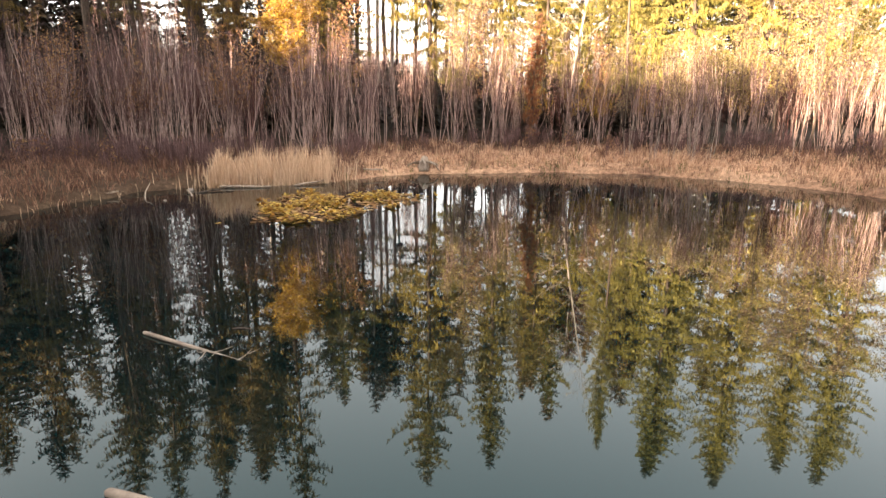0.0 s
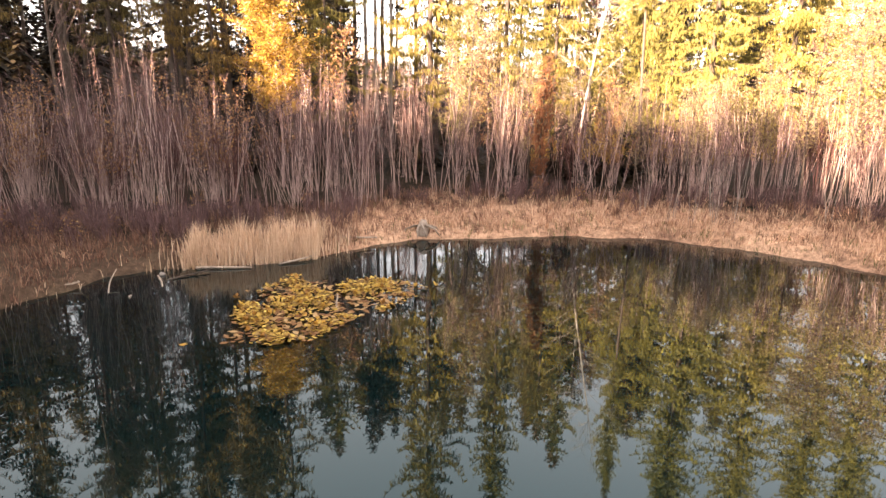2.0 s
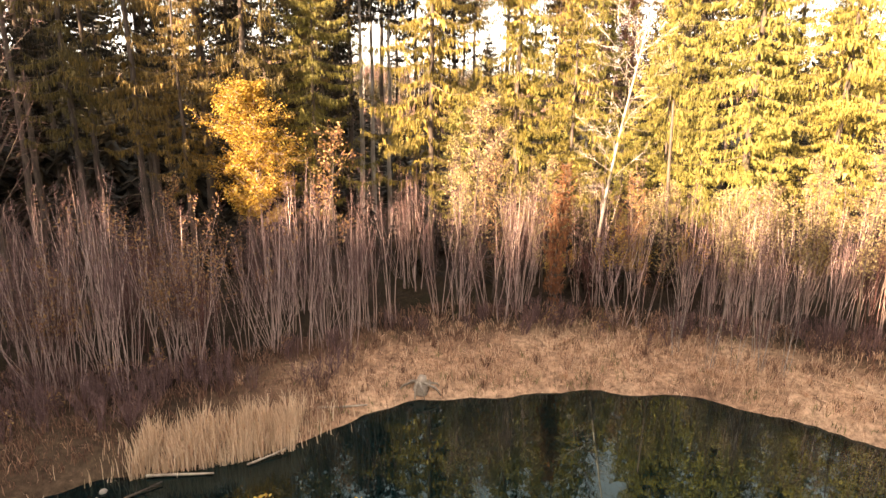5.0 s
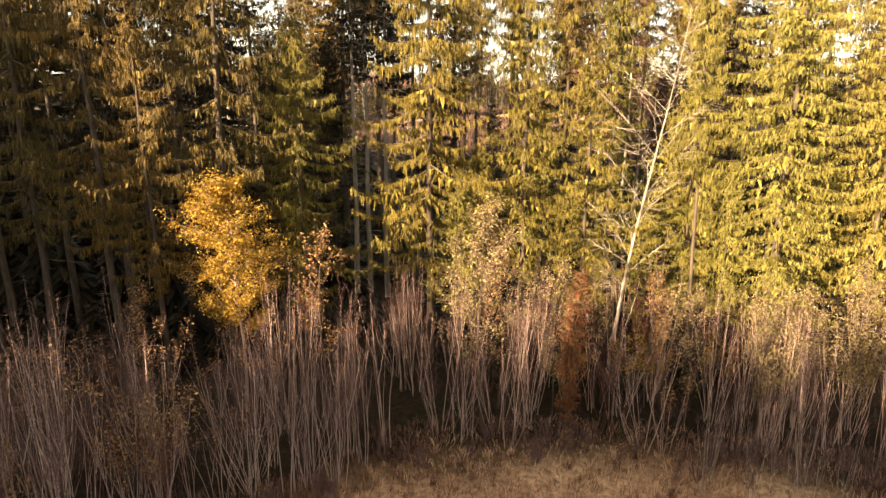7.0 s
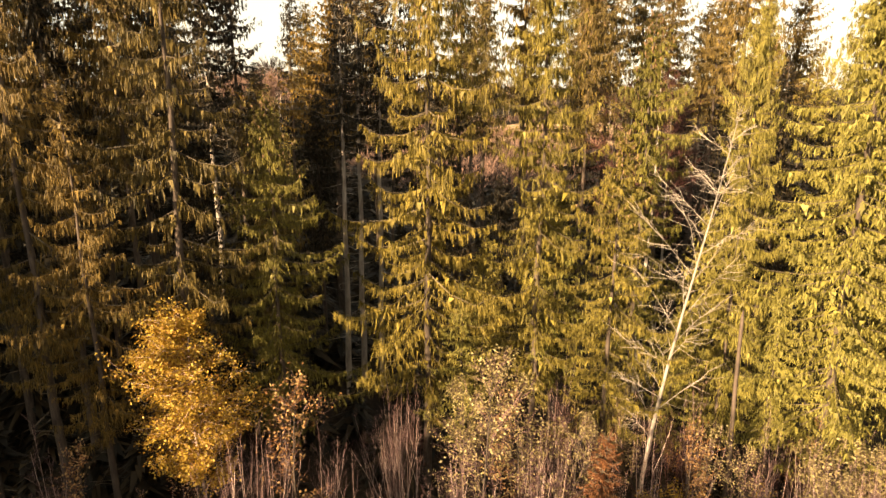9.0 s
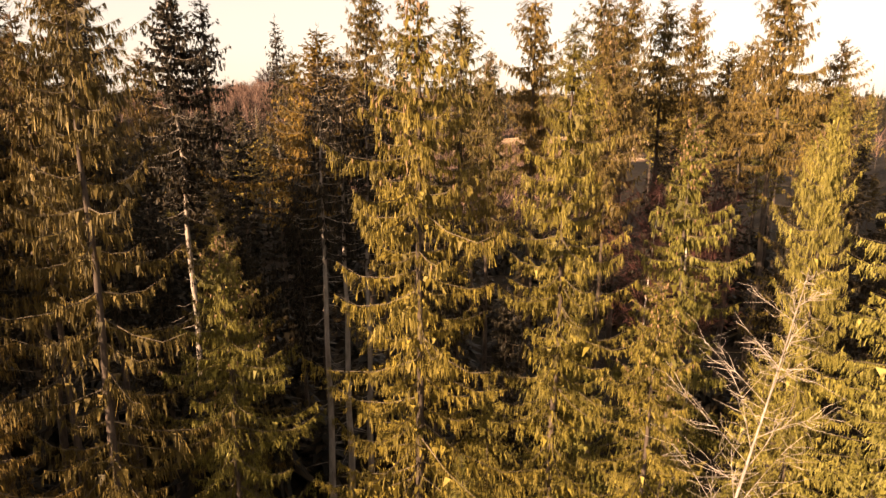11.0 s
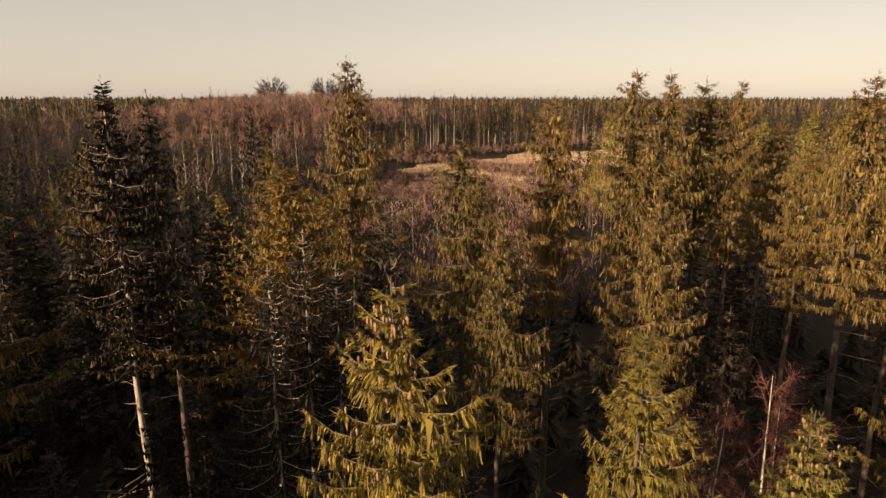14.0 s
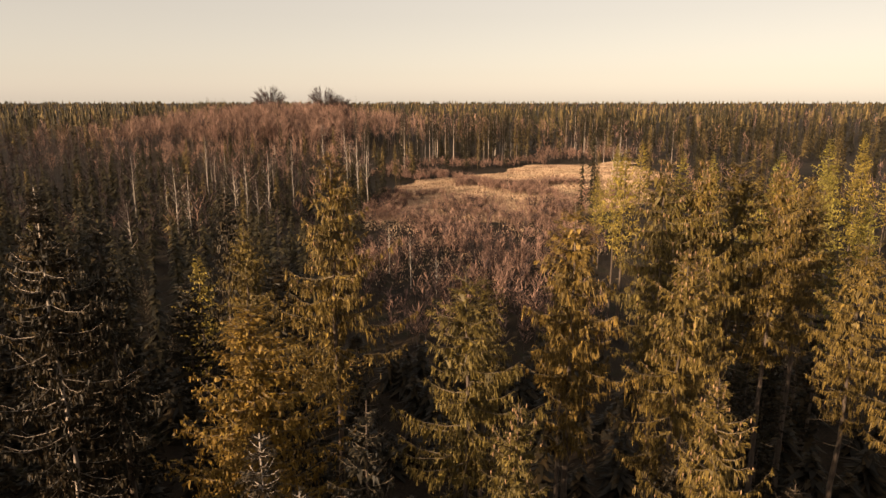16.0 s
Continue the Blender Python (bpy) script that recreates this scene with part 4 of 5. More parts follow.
def far_bare(wood, crown, x, y, h, r, rng, count=60, g=None, w0=0.035):
    """A far leafless tree: thin trunk and a haze of upright twigs."""
    g = at_ground(x, y) if g is None else g
    lean = Vector((rng.uniform(-0.6, 0.6), rng.uniform(-0.6, 0.6), 0))
    foot = Vector((x, y, g - 0.2))
    wood.tube([foot, foot + lean * 0.4 + Vector((0, 0, h * 0.5)), foot + lean + Vector((0, 0, h * 0.95))], [h * 0.008, h * 0.005, 0.02], 3, False)
    for _ in range(count):
        s = rng.uniform(0.3, 0.92)
        p = foot + lean * s + Vector((0, 0, h * s))
        a = rng.uniform(0, 6.283)
        room = r * math.sin(math.pi * min(1, (s - 0.2) / 0.82)) ** 0.6
        d = flat(a, rng.uniform(0.1, 1.9)).normalized()
        l = room * rng.uniform(0.7, 1.5) + 0.3
        p = p + d * l * rng.uniform(0.0, 0.6)
        w = flat(a + 1.57 + rng.uniform(-0.8, 0.8), rng.uniform(-0.4, 0.4))
        crown.spike(p, p + (d + Vector((rng.gauss(0, 0.25), rng.gauss(0, 0.25), 0.1))).normalized() * l * 0.8, w * (w0 + 0.018 * l))


rng = random.Random(41)
# the woods behind the start and beside the pond, mostly unseen, added to shade it
round_pond = Build()
for k in range(190):
    y0 = -70 + k * 0.7
    x = rng.uniform(-60, -46)
    # tops shaped to set where the shadow's edge falls
    top = float(np.interp(y0, [-70, -43, -36, -26, -18, -11, -8, -6, -4.5, -2, 2, 5, 12, 18, 26, 28, 34, 36, 60], [28.5, 28.0, 26.8, 24.4, 22.6, 20.5, 18.2, 18.0, 20.0, 24.0, 29, 31, 29, 21, 21, 10, 10, 21, 21])) + rng.uniform(-0.8, 0.8)
    ragged_spruce(round_pond, x, y0 + (x + 53), top, rng.uniform(3.5, 4.6), rng, 0.05, 300, 2.2)
for k in range(60):
    x, y = rng.choice(((rng.uniform(-44, 44), rng.uniform(-62, -36)), (rng.uniform(36, 52), rng.uniform(-40, 24)), (rng.uniform(-84, -62), rng.uniform(40, 120))))
    ragged_spruce(round_pond, x, y, rng.uniform(18, 22) if y < 30 else rng.uniform(23, 27), rng.uniform(3.5, 4.6), rng, 0.05, 160, 1.5)
# low dark spruces, added to turn the gaps and the floor black
for k in range(60):
    x, y = rng.uniform(-46, -9), rng.uniform(48, 64)
    if math.hypot(x + 18.2, y - 66) > 5:
        ragged_spruce(round_pond, x, y, rng.uniform(5, 9.5), rng.uniform(2.8, 3.8), rng, 0.02, 220, 1.0)
for k in range(170):
    x, y = rng.uniform(-70, -9), rng.uniform(52, 118)
    if abs(x) < y * 0.72 and math.hypot(x + 18.2, y - 66) > 3:
        ragged_spruce(round_pond, x, y, rng.uniform(4, 9), rng.uniform(2.2, 3.4), rng, 0.02, 90, 1.3)
for k in range(190):
    x, y = rng.uniform(-9, 44), rng.uniform(56, 116)
    if not (5 < x < 16 and y < 62):
        ragged_spruce(round_pond, x, y, rng.uniform(2.5, 6.5), rng.uniform(2.0, 3.2), rng, 0.02, 90, 1.2)
for k in range(170):
    x, y = rng.uniform(-34, 18), rng.uniform(41.5, 58)
    if not (-6.5 < x < -3 and y > 50) and not (9 < x < 14 and y > 52):
        ragged_spruce(round_pond, x, y, rng.uniform(1.2, 3.8), rng.uniform(1.2, 2.2), rng, 0.02, 90, 0.7)
# unseen low trees on the left, added to dim the near bank
for k in range(46):
    y = rng.uniform(8, 35)
    x = -0.75 * y - 7 - rng.uniform(0, 9)
    ragged_spruce(round_pond, x, y, float(np.interp(y - x, [30, 50, 55, 70], [9, 9, 14, 18])) * rng.uniform(0.85, 1.0), rng.uniform(2.2, 3.2), rng, 0.03, 170, 1.4)
lone("near_spruce_wood", round_pond, NEEDLES_SHADED, "spruce wood round the pond, added to shade it and fill dark gaps", "woods", kind="stuff")
# countable trees round the clearing
for k in range(70):
    t = rng.random()
    x = -52 + 156 * t
    if 44 < x < 60 and rng.random() < 0.75:
        continue
    y = float(np.interp(x, [-55, -30, 0, 40, 105], [342, 352, 376, 404, 420])) + 45 * rng.random() ** 1.5 + 6 * math.sin(x * 0.3)
    spruce("pole", x, y, rng.uniform(19, 31) - 4 * (rng.random() < 0.2), rng.uniform(0, 360), rng.uniform(0.7, 1.2), "spruces along the clearing")
for x, y, top in ((-41.0, 318.0, 25), (-44.0, 322.0, 22), (92.0, 352.0, 25), (98.0, 340.0, 27), (74.0, 374.0, 23), (80.0, 366.0, 28), (15.5, 252.0, 11)):
    spruce("pole", x, y, top, rng.uniform(0, 360), 0.7 if top > 12 else 0.35, "spruces along the clearing")
birch = make_broadleaf("birch", 51, "bare birch with a pale forked trunk and fine brown twigs", BIRCH_BARK, FAR_TWIGS, h=18.0, r=0.2, base=0.3, spread=4.2, limbs=20, twigs=8, rise=1.7, thick=0.6, fine=0.03)
for k in range(24):
    x = rng.uniform(-95, -34)
    y = rng.uniform(150, 300)
    if not on_clearing(x, y):
        tagged(stand(birch, x, y, rng.uniform(0.7, 1.05), rng.uniform(0, 360)), group="birches of the far wood")
for x, y, k in ((-92, 266, 1.15), (-57, 205, 1.1), (-62, 210, 0.95), (-30, 240, 1.1), (-34, 246, 1.2), (-9, 150, 0.55), (-4, 142, 0.5), (-14, 160, 0.6), (67, 312, 1.1), (69, 310, 1.05), (65, 315, 0.9), (55, 303, 1.05), (-61, 318, 1.25), (-52, 322, 1.3), (-70, 300, 1.0)):
    tagged(stand(birch, x, y, k, rng.uniform(0, 360)), group="birches of the far wood")

dark, gold, bark_b, grey, rusty = Build(), Build(), Build(), Build(), Build()
# conifers and bare trees between the second row and the clearing
for k in range(640):
    x, y = rng.uniform(-150, 170), rng.uniform(92, 420)
    if on_clearing(x, y) or abs(x) > y * 0.8 + 10 or (y < 120 and -22 < x < 28):
        continue
    if x > 0 or rng.random() < 0.42:
        if x > 40 and y > 190 and rng.random() < 0.55:
            far_bare(bark_b, rusty, x, y, rng.uniform(6, 16), rng.uniform(2, 3), rng, 50)
            continue
        if y < 185 and (x > 0 or y < 140):
            spruce("mid", x, y, rng.uniform(17, 29) if x > 0 else rng.uniform(14, 22), rng.uniform(0, 360), rng.uniform(0.8, 1.25), "spruces behind the pond")
            continue
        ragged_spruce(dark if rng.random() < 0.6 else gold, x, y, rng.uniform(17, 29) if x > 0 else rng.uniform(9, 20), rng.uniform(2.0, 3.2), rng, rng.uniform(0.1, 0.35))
for k in range(60):
    x, y = rng.uniform(-95, -20), rng.uniform(96, 150)
    if abs(x) < 0.75 * y:
        ragged_spruce(dark, x, y, rng.uniform(11, 19), rng.uniform(2.4, 3.4), rng, 0.05, 170)
# unseen tall trees past the birch wood's left edge, added to shade it
for k in range(270):
    y = rng.uniform(66, 420)
    ragged_spruce(dark, -0.72 * y - 18 - rng.uniform(0, 40), y, rng.uniform(23, 29), rng.uniform(3.2, 4.4), rng, 0.05, 130)
for k in range(300):
    x, y = rng.uniform(-150, -22), rng.uniform(112, 300)
    if abs(x) < 0.75 * y and not on_clearing(x - 4, y):
        ragged_spruce(dark, x, y, rng.uniform(8, 17), rng.uniform(2.2, 3.4), rng, 0.03, 120)
for k in range(1200):
    x, y = rng.uniform(-260, -18), 150 + 330 * rng.random() ** 0.8
    if on_clearing(x, y) or abs(x) > y * 0.8 + 10 or x > -18 - (y - 95) * 0.12:
        continue
    far_bare(bark_b, rusty if (y > 300 and x > -150) or rng.random() < 0.15 else grey, x, y, rng.uniform(9, 16) if k % 2 else rng.uniform(2.5, 7), rng.uniform(1.6, 3.2) if k % 2 else rng.uniform(1.5, 2.5), rng, 70 if k % 2 else 44)
# young birch scrub in the hollow before the clearing and thin rows on it
for k in range(3600):
    x, y = rng.uniform(-30, 44), rng.uniform(116, 256)
    if on_clearing(x, y):
        clump = math.sin(x * 0.22 + 1.2 * math.sin(y * 0.06)) * math.cos(y * 0.075 + 0.8)
        if rng.random() < 0.6 + 0.6 * clump:
            far_bare(bark_b, grey if rng.random() < 0.3 else rusty, x, y, rng.uniform(2.5, 5.5) if y < 190 else rng.uniform(1.4, 3.4), rng.uniform(0.9, 1.7), rng, 30, None, 0.05)
SCRUB = ((-40, 325, -6, 312, 6, 4.0, 220), (-34, 352, 44, 372, 6, 4.5, 260), (-4, 312, 36, 262, 5, 2.6, 260), (43, 268, 60, 266, 3, 2.4, 80), (-2, 294, 50, 300, 3, 2.4, 260), (42, 392, 96, 408, 9, 7.5, 260), (-30, 268, -6, 268, 2, 1.4, 70), (6, 292, 30, 296, 2, 1.2, 60))
for x0, y0, x1, y1, wide, tall, count in SCRUB:
    for k in range(count):
        t = rng.random()
        far_bare(bark_b, rusty, x0 + (x1 - x0) * t, y0 + (y1 - y0) * t + rng.gauss(0, wide) + 4 * math.sin(t * 9), tall * rng.uniform(0.4, 1.05), rng.uniform(0.9, 1.9), rng, 24, None, 0.06)
# the two round crowned old trees on the rise
def make_oak():
    q = random.Random(52)
    root = tagged(new("oak"), "old bare oak with a broad round crown on the rise", "tree")
    trunk, wood, twig = Build(), Build(), Build()
    trunk.tube([Vector((0, 0, -0.3)), Vector((0, 0, 0.6)), Vector((0.2, 0, 5)), Vector((0.1, 0.2, 9))], [0.8, 0.6, 0.5, 0.35], 8)
    heart = Vector((0, 0, 13.5))
    for i in range(80):
        e = math.asin(q.uniform(-0.35, 1.0))
        d = Vector((math.cos(e), 0, math.sin(e)))
        a = q.uniform(0, 6.283)
        d = Vector((d.x * math.cos(a), d.x * math.sin(a), d.z))
        end = heart + Vector((d.x * 9.5, d.y * 9.5, d.z * 8.5)) * q.uniform(0.7, 0.95)
        foot = Vector((0.1, 0.1, q.uniform(5, 10)))
        mid = foot.lerp(end, 0.5) + Vector((0, 0, q.uniform(0, 1)))
        wood.tube([foot, mid, end], [0.12, 0.07, 0.03], 3, False)
        for j in range(16):
            p = mid.lerp(end, q.random())
            w = (d + Vector((q.gauss(0, 0.6), q.gauss(0, 0.6), q.gauss(0.2, 0.5)))).normalized() * q.uniform(0.9, 2.6)
            twig.tube([p, p + w * 0.5, p + w + Vector((q.gauss(0, 0.3), q.gauss(0, 0.3), 0))], [0.08, 0.06, 0.03], 3, False)
    part("trunk", trunk, BARK, root, smooth=True)
    part("limb_wood", wood, BARK, root, kind="stuff")
    part("twig_spray", twig, FAR_TWIGS, root, kind="stuff")
    return root


oak = make_oak()
for x, y, k, turn in ((-151, 545, 1.5, 0), (-110, 550, 1.5, 120), (-98, 556, 1.25, 220)):
    tagged(stand(oak, x, y, k, turn), group="old oaks on the rise")
# bare woods over the rise
for k in range(1100):
    x, y = rng.gauss(-128, 52), rng.gauss(470, 48)
    if y > 395 and not (x > -70 and y < 420):
        far_bare(bark_b, rusty if rng.random() < 0.85 else grey, x, y, rng.uniform(11, 19), rng.uniform(3.5, 5.5), rng, 70, None, 0.032)
# woods to the horizon
n = 0
while n < 6200:
    d = 400 * (11.0 ** rng.random())
    a = rng.uniform(-0.78, 0.74)
    x, y = d * math.tan(a) * 0.9, d
    n += 1
    if on_clearing(x, y) or (y < 470 and -60 < x < 110 and y < 400):
        continue
    if math.hypot(x + 130, y - 480) < 100 and rng.random() < 0.9:
        continue
    if rng.random() < (0.28 + 0.3 * math.sin(x * 0.012 + y * 0.004) if x > -0.25 * y else 0.1):
        far_bare(bark_b, grey if rng.random() < 0.6 else rusty, x, y, rng.uniform(16, 23), rng.uniform(3, 4.5), rng, 18, None, 0.1 + d / 6000)
    else:
        if d < 640:
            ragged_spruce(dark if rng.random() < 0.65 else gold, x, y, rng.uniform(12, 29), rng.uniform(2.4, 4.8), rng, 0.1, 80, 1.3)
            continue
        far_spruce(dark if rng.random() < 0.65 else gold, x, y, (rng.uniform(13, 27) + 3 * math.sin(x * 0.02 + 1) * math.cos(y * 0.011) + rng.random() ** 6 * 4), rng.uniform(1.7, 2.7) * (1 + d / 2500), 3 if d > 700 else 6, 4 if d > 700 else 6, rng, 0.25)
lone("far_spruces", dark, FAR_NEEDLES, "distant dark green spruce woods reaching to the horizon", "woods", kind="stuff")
lone("far_sunlit_spruces", gold, FAR_SUNLIT, "distant olive spruce woods, sunlight painted into their needles", "woods", kind="stuff")
lone("far_trunks", bark_b, FAR_BARK, "pale trunks of the distant bare birch woods", "woods", kind="stuff")
lone("far_bare_crowns", grey, FAR_TWIGS, "grey-purple bare crowns of the distant birch woods", "woods", kind="stuff")
lone("far_rusty_crowns", rusty, FAR_RUST, "rusty brown bare crowns on the distant rise", "woods", kind="stuff")


# ---- grass, reeds and litter of the bank ----
def blade_of(b, x, y, h, lean, rng, w=0.012, z=None):
    z = at_ground(x, y) - 0.03 if z is None else z
    p = Vector((x, y, z))
    d = flat(rng.uniform(0, 6.283))
    b.blade(p, p + Vector((0, 0, h * 0.6)) + d * lean * h * 0.35, p + Vector((0, 0, h * (1 - lean * 0.35))) + d * lean * h, flat(rng.uniform(0, 6.283)), w, w * 0.8)


rng = random.Random(61)
grass, sedge, reed, brown = Build(), Build(), Build(), Build()
n = 0
while n < 7600:
    x, y = rng.uniform(-21, 24), rng.uniform(17, 40)
    s = shore_at(x, y)
    if s < 0.05 or y > brush_edge(x) + 2.0 or s > 9:
        continue
    n += 1
    patch = math.sin(x * 0.9 + 1.3 * math.sin(y * 0.7)) * math.cos(y * 0.8 + x * 0.3)
    h = rng.uniform(0.18, 0.5) * (1.15 + 0.5 * patch) * (0.75 if s < 0.4 else 1.0)
    into = sedge if rng.random() < (0.22 if s < 0.8 else 0.05) else grass
    if rng.random() < float(np.interp(x, [-10, -6, -3, 0, 20], [0.97, 0.75, 0.5, 0.2, 0.2]) + 0.12 * max(0.0, s - 1.5)):
        into = brown
    for _ in range(5):
        blade_of(into, x + rng.gauss(0, 0.09), y + rng.gauss(0, 0.09), h * rng.uniform(0.6, 1.25), rng.uniform(0.2, 0.9), rng, 0.011)
n = 0
while n < 3100:
    x = rng.uniform(-10.4, -3.8)
    y = rng.uniform(23, 29.5)
    s = shore_at(x, y)
    thick = 1.0 if -9.3 < x < -4.8 else 0.07
    if not -0.45 < s < 0.9 or rng.random() > thick:
        continue
    n += 1
    blade_of(reed, x, y, rng.uniform(0.5, 1.25) * (0.7 + 0.3 * thick) * (1.1 + 0.3 * math.sin(x * 3.1) * math.sin(x * 7.3 + 1)), rng.uniform(0.03, 0.32), rng, 0.0125, max(at_ground(x, y), -0.1) - 0.02)
n = 0
while n < 60:
    x, y = rng.uniform(-14.5, -3), rng.uniform(17, 30)
    s = shore_at(x, y)
    if -0.7 < s < 0.25:
        n += 1
        blade_of(reed, x, y, rng.uniform(0.2, 0.6), rng.uniform(0.1, 0.6), rng, 0.009, max(at_ground(x, y), -0.1) - 0.02)
n = 0
while n < 2600:
    x, y = rng.uniform(-24, 27), rng.uniform(-28, 20)
    s = shore_at(x, y)
    if 0.05 < s < 4.5:
        n += 1
        for _ in range(4):
            blade_of(grass if rng.random() < 0.8 else brown, x + rng.gauss(0, 0.12), y + rng.gauss(0, 0.12), rng.uniform(0.2, 0.6), rng.uniform(0.2, 0.9), rng, 0.016)
for k in range(320):
    x, y = rng.uniform(-14, 21), rng.uniform(22, 37)
    if not 0.3 < shore_at(x, y) < 8 or y > brush_edge(x) + 0.5:
        continue
    into, h = (grass if rng.random() < (0.75 if x > -2 else 0.3) else brown), rng.uniform(0.3, 0.6)
    for _ in range(44):
        a, q = rng.uniform(0, 6.283), 0.16 * rng.random()
        blade_of(into, x + math.cos(a) * q, y + math.sin(a) * q, h * rng.uniform(0.6, 1.2), rng.uniform(0.1, 0.9), rng, 0.009)
lone("bank_grass", grass, GRASS, "dry straw-coloured grass tufts along the pond's bank", "grass", kind="stuff")
lone("bank_sedge", sedge, GREEN_TUFT, "dull green sedge tufts along the water", "grass", kind="stuff")
lone("bank_fern", brown, BROWN_SEDGE, "reddish brown withered undergrowth on the bank", "undergrowth", kind="stuff")
lone("reeds", reed, REED, "stand of pale dry reeds in the shallow water", "reeds", kind="stuff")
meadow_grass = Build()
n = 0
while n < 42000:
    x, y = rng.uniform(-34, 95), 150 + 240 * rng.random() ** 0.8
    if on_clearing(x, y) and rng.random() < (0.7 if y > 250 else 0.3) + 0.4 * math.sin(x * 0.13 + 2 * math.sin(y * 0.05)) * math.sin(y * 0.16):
        n += 1
        p = Vector((x, y, at_ground(x, y) - 0.05))
        d = flat(rng.uniform(0, 6.283))
        meadow_grass.spike(p, p + Vector((0, 0, rng.uniform(0.25, 0.7))) + d * 0.2, flat(rng.uniform(0, 6.283)) * 0.15)
lone("meadow_grass", meadow_grass, MEADOW, "tall pale dry grass on the clearing", "grass", kind="stuff")


# ---- lily pads ----
def lily_mesh(seed):
    r = random.Random(seed)
    b = Build()
    b.v.append(Vector((0, 0, 0)))
    k = 11
    cup = r.uniform(-0.05, 0.12)
    for i in range(k):
        a = 0.25 + (6.283 - 0.5) * i / (k - 1)
        q = 0.105 * r.uniform(0.85, 1.1)
        b.v.append(Vector((math.cos(a) * q, math.sin(a) * q * 0.85, cup * (1 + 0.6 * math.sin(2 * a + seed)))))
    for i in range(k - 1):
        b.f.append((0, i + 1, i + 2))
    return b.mesh("lily_leaf", LILY)


PADS = [(-5.6, 18.5), (-6.0, 20.6), (-5.9, 22.9), (-5.1, 24.2), (-4.0, 23.9), (-3.5, 23.3), (-2.5, 24.1), (-1.5, 24.0), (-0.5, 23.2), (-1.0, 22.0), (-1.6, 21.0), (-2.6, 20.0), (-3.4, 18.7), (-4.4, 18.2)]
lily = tagged(new("water_lily"), "floating patch of yellowing water lily leaves on the pond", "water plant")
leaf_meshes = [lily_mesh(k) for k in range(7)]


def pad_cover(x, y):
    """How thickly leaves crowd at a place of the patch: in lobes, with open water in the middle."""
    lobes = math.sin(x * 2.1 + 0.8) * math.cos(y * 1.7 + 0.6 * x) + 0.55 * math.sin(x * 4.3 + y * 3.1)
    middle = math.hypot((x + 2.6) / 1.25, (y - 21.4) / 1.5)
    return 0.48 + 0.72 * lobes - 1.1 * max(0.0, 1.0 - middle)


n = 0
while n < 300:
    x, y = rng.uniform(-6.2, -0.3), rng.uniform(18, 24.4)
    if not inside(PADS, x, y) or rng.random() > pad_cover(x, y):
        continue
    n += 1
    leafy_ob = new("lily_leaf", leaf_meshes[n % 7])
    leafy_ob.parent = lily
    k = rng.uniform(0.5, 0.95)
    leafy_ob.matrix_basis = pose(x, y, 0.012 + rng.random() ** 2 * 0.14 * max(0.0, pad_cover(x, y)), rng.gauss(0, 14), rng.gauss(0, 14), rng.uniform(0, 360)) @ Matrix.Diagonal((k, k, k, 1))
for x, y in ((-6.6, 18.3), (-6.4, 21.9), (-0.2, 23.4), (-6.3, 22.7)):
    leafy_ob = new("lily_leaf", leaf_meshes[int(y) % 7])
    leafy_ob.parent = lily
    leafy_ob.matrix_basis = pose(x, y, 0.012, 0, 0, x * 50)
old = Build()
for k in range(700):
    x, y = rng.uniform(-5.8, -0.8), rng.uniform(18.4, 24)
    if inside(PADS, x, y):
        p = Vector((x, y, 0.006))
        d = flat(rng.uniform(0, 6.283), rng.uniform(-0.02, 0.25))
        old.leaf(p, d * rng.uniform(0.15, 0.3), d.cross(Vector((0, 0, 1))) * rng.uniform(0.05, 0.11))
small = Build()
n = 0
while n < 1900:
    x, y = rng.uniform(-6.2, -0.4), rng.uniform(18.2, 24.4)
    cover = pad_cover(x, y)
    if inside(PADS, x, y) and rng.random() < cover:
        n += 1
        p = Vector((x, y, 0.015 + 0.16 * max(cover, 0) * rng.random() ** 1.5))
        d = flat(rng.uniform(0, 6.283), rng.uniform(-0.2, 0.45))
        small.leaf(p, d * rng.uniform(0.08, 0.17), d.cross(Vector((0, 0, 1))) * rng.uniform(0.035, 0.075))
part("young_leaves", small, SMALL_LILY, lily, "heaped small yellow leaves", kind="stuff")
ob = part("withered_leaves", old, ORANGE, lily, "withered brown leaves between the pads", kind="stuff")


# ---- drift wood ----
def log(name, label, a, b, r, bend=0.04, twigs=0, mat=DEADWOOD, seed=0):
    """A weathered pole or branch from a to b, with a snapped end and stubs."""
    q = random.Random(seed + 7)
    a, b = Vector(a), Vector(b)
    side = (b - a).cross(Vector((0, 0, 1))).normalized()
    build = Build()
    pts = [a.lerp(b, t) + side * bend * math.sin(t * 4 + seed) + Vector((0, 0, 0.3 * bend * math.sin(t * 6))) for t in (0, 0.02, 0.2, 0.4, 0.6, 0.8, 0.98, 1)]
    build.tube(pts, [r * 0.6, r, r * 1.04, r * 0.92, r * 0.9, r * 0.75, r * 0.6, r * 0.3], 7)
    for i in range(twigs):
        t = q.uniform(0.45, 0.95)
        p = a.lerp(b, t)
        d = (side * q.choice((-1, 1)) * q.uniform(0.4, 1) + (b - a).normalized() * q.uniform(0.1, 0.8) + Vector((0, 0, q.uniform(-0.02, 0.35)))).normalized()
        l = q.uniform(0.15, 0.5)
        build.tube([p, p + d * l * 0.5, p + d * l + Vector((0, 0, 0.04))], [r * 0.3, r * 0.2, r * 0.06], 4, False)
    return lone(name, build, mat, label, "log", True)


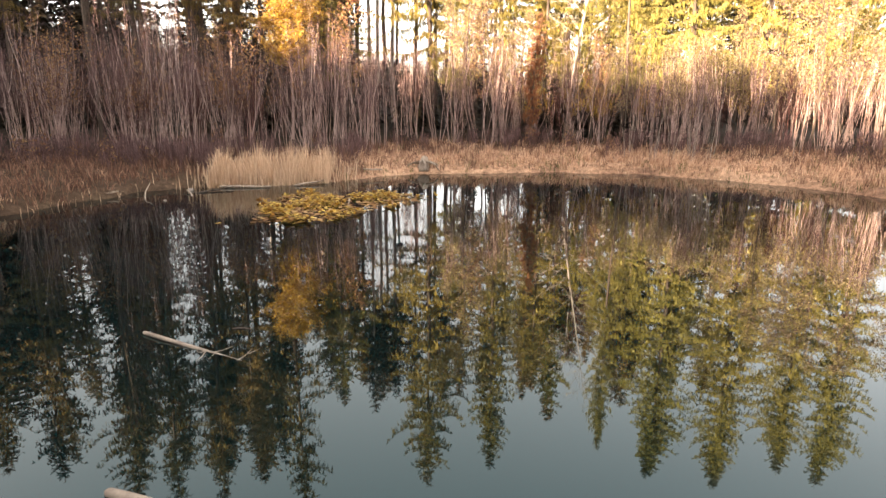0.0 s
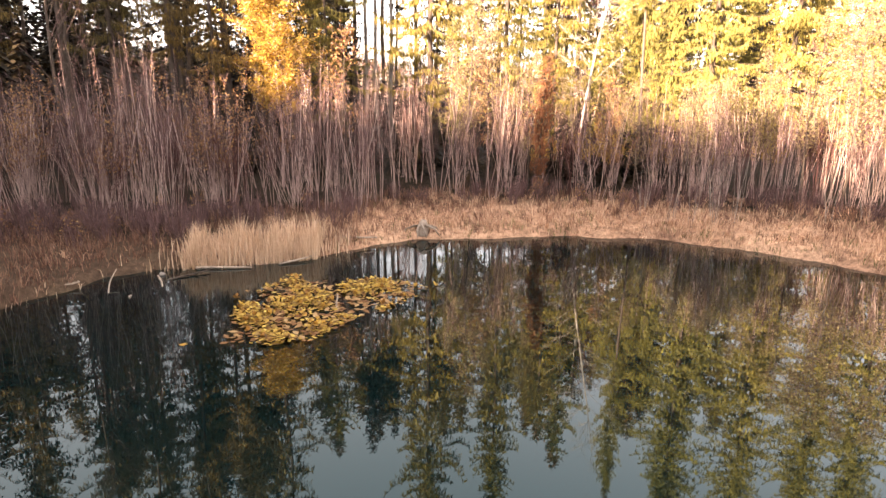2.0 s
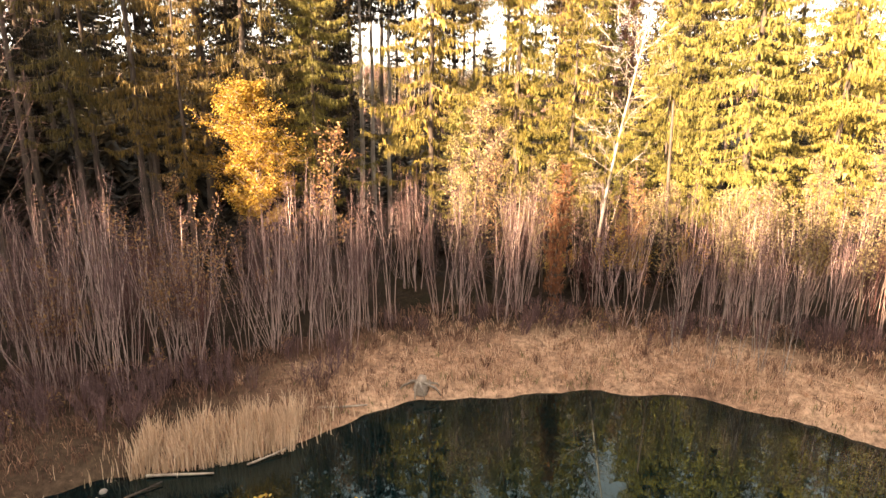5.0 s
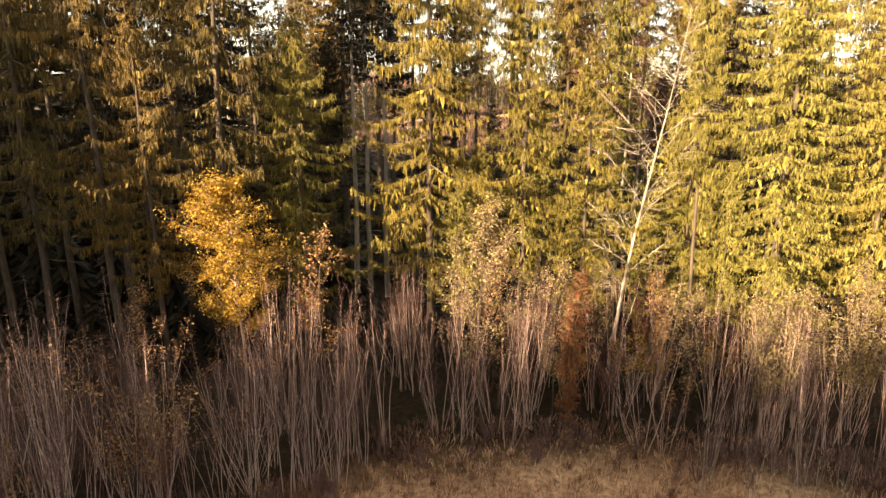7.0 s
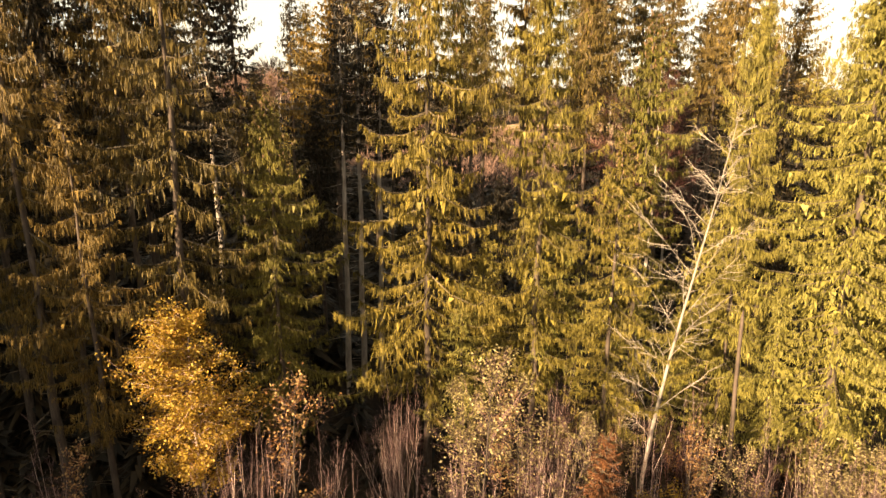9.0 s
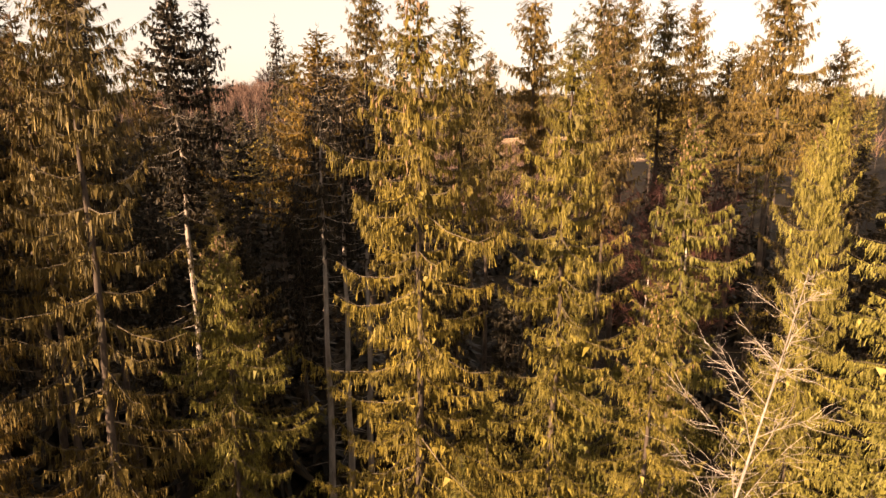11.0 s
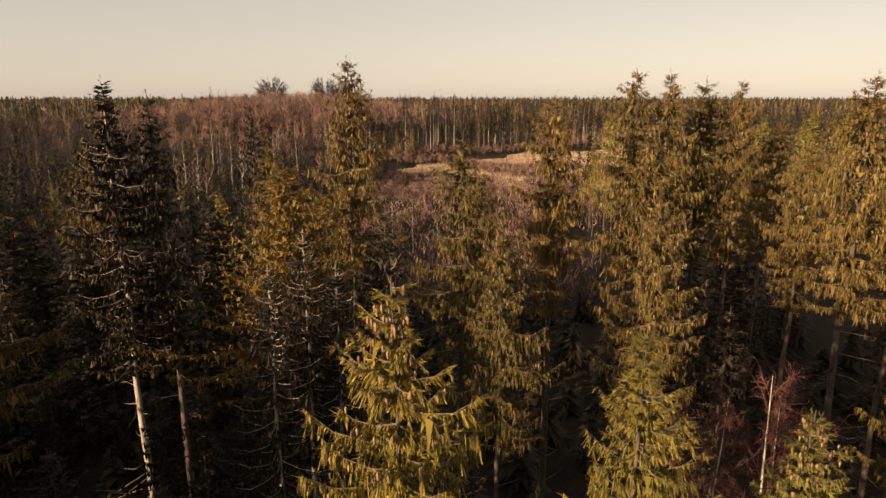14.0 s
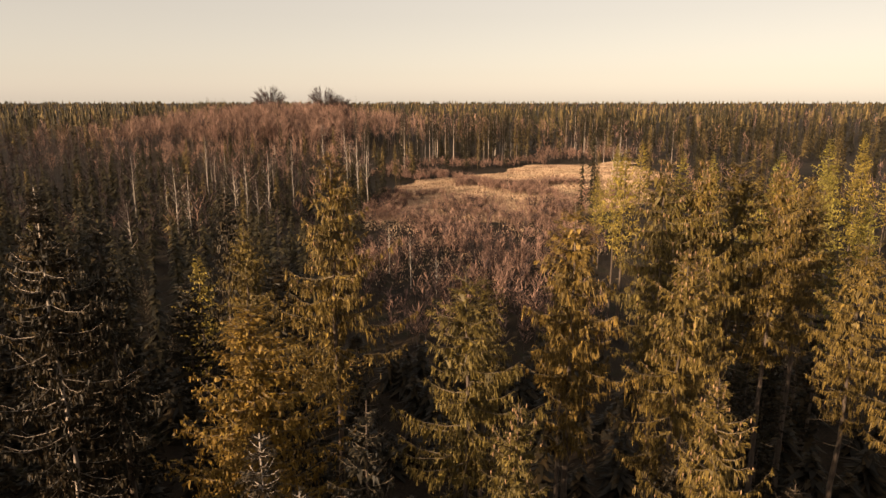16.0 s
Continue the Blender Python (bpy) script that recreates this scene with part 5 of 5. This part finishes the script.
log("floating_log", "long pale weathered branch floating on the pond", (-4.78, 9.62, 0.025), (-2.9, 8.52, -0.012), 0.033, 0.05, 7, seed=1)
log("floating_log", "pale barkless log floating on the pond", (-3.25, 5.45, 0.02), (-1.7, 4.85, -0.01), 0.05, 0.03, seed=2)
log("floating_stick", "thin dark stick floating on the pond", (-3.45, 9.84, 0.0), (-3.0, 9.79, 0.0), 0.013, mat=BARK, seed=3)
log("fallen_pole", "straight pale pole lying at the foot of the reeds", (-8.85, 25.05, 0.07), (-6.9, 25.3, 0.05), 0.045, 0.015, seed=4)
log("fallen_pole", "long pale barkless pole lying over the bank", (-5.5, 28.45, 0.42), (-2.75, 29.15, 0.3), 0.05, 0.02, seed=5)
log("fallen_branch", "pale branch leaning from the reeds into the water", (-6.05, 25.75, 0.03), (-4.9, 26.65, 0.16), 0.035, 0.04, seed=6)
log("sunken_branch", "dark wet branch half sunk beside the reeds", (-9.35, 23.75, 0.0), (-8.2, 24.75, 0.1), 0.035, 0.03, 4, BARK, seed=7)
log("stick", "short pale stick standing in the shallow water", (-9.7, 24.0, 0.08), (-9.2, 23.0, 0.0), 0.035, seed=8)
log("stick", "thin crooked stick leaning in the water", (-10.6, 22.3, -0.02), (-10.95, 23.6, 0.42), 0.022, 0.05, seed=9)
log("fallen_branch", "grey branch lying across the muddy edge", (-12.7, 22.1, 0.05), (-11.8, 22.9, 0.2), 0.04, 0.04, 5, seed=10)
log("stick", "bent pale stick rising from the lily pads", (-3.35, 22.0, 0.14), (-3.0, 20.95, 0.0), 0.024, 0.08, seed=11)
log("stick", "small pale piece of wood in the water", (-9.75, 22.05, 0.01), (-9.65, 21.8, 0.02), 0.03, seed=12)
log("plank", "short pale piece of wood at the water's edge", (1.2, 30.75, 0.12), (1.6, 30.8, 0.13), 0.05, 0.0, seed=13)


def stone(x, y, r, label):
    b = bmesh.new()
    bmesh.ops.create_icosphere(b, subdivisions=2, radius=r)
    q = random.Random(5)
    for v in b.verts:
        v.co *= 1 + q.uniform(-0.12, 0.12)
        v.co.z *= 0.65
    me = bpy.data.meshes.new("stone")
    b.to_mesh(me)
    b.free()
    me.materials.append(PALE_BARK)
    tagged(new("stone", me), label, "stone").matrix_basis = pose(x, y, max(at_ground(x, y), 0) + r * 0.25)


stone(-9.75, 24.35, 0.11, "whitish rounded stone at the water's edge")


def stump(x, y):
    """A grey root stump with bent bare roots."""
    root = tagged(new("tree_stump"), "weathered grey root stump with bent pale roots on the bank", "stump")
    q = random.Random(3)
    body = Build()
    body.tube([Vector((0, 0, -0.15)), Vector((0, 0, 0.12)), Vector((0.05, 0, 0.36)), Vector((0.1, 0.02, 0.52))], [0.36, 0.27, 0.2, 0.13], 9)
    part("stump_body", body, DEADWOOD, root, smooth=True)
    for i in range(8):
        a = i * 0.8 + q.uniform(-0.2, 0.2)
        l = q.uniform(0.45, 0.95)
        b = Build()
        up = q.uniform(0.12, 0.4)
        b.tube([Vector((0, 0, 0.3)), flat(a) * l * 0.35 + Vector((0, 0, up)), flat(a + 0.3) * l * 0.75 + Vector((0, 0, up * 0.6)), flat(a + 0.4) * l + Vector((0, 0, -0.12))], [0.07, 0.055, 0.04, 0.02], 6)
        part("root", b, DEADWOOD, root, smooth=True)
    root.matrix_basis = pose(x, y, at_ground(x, y) - 0.02, 0, 0, 40)


stump(-0.9, 30.55)
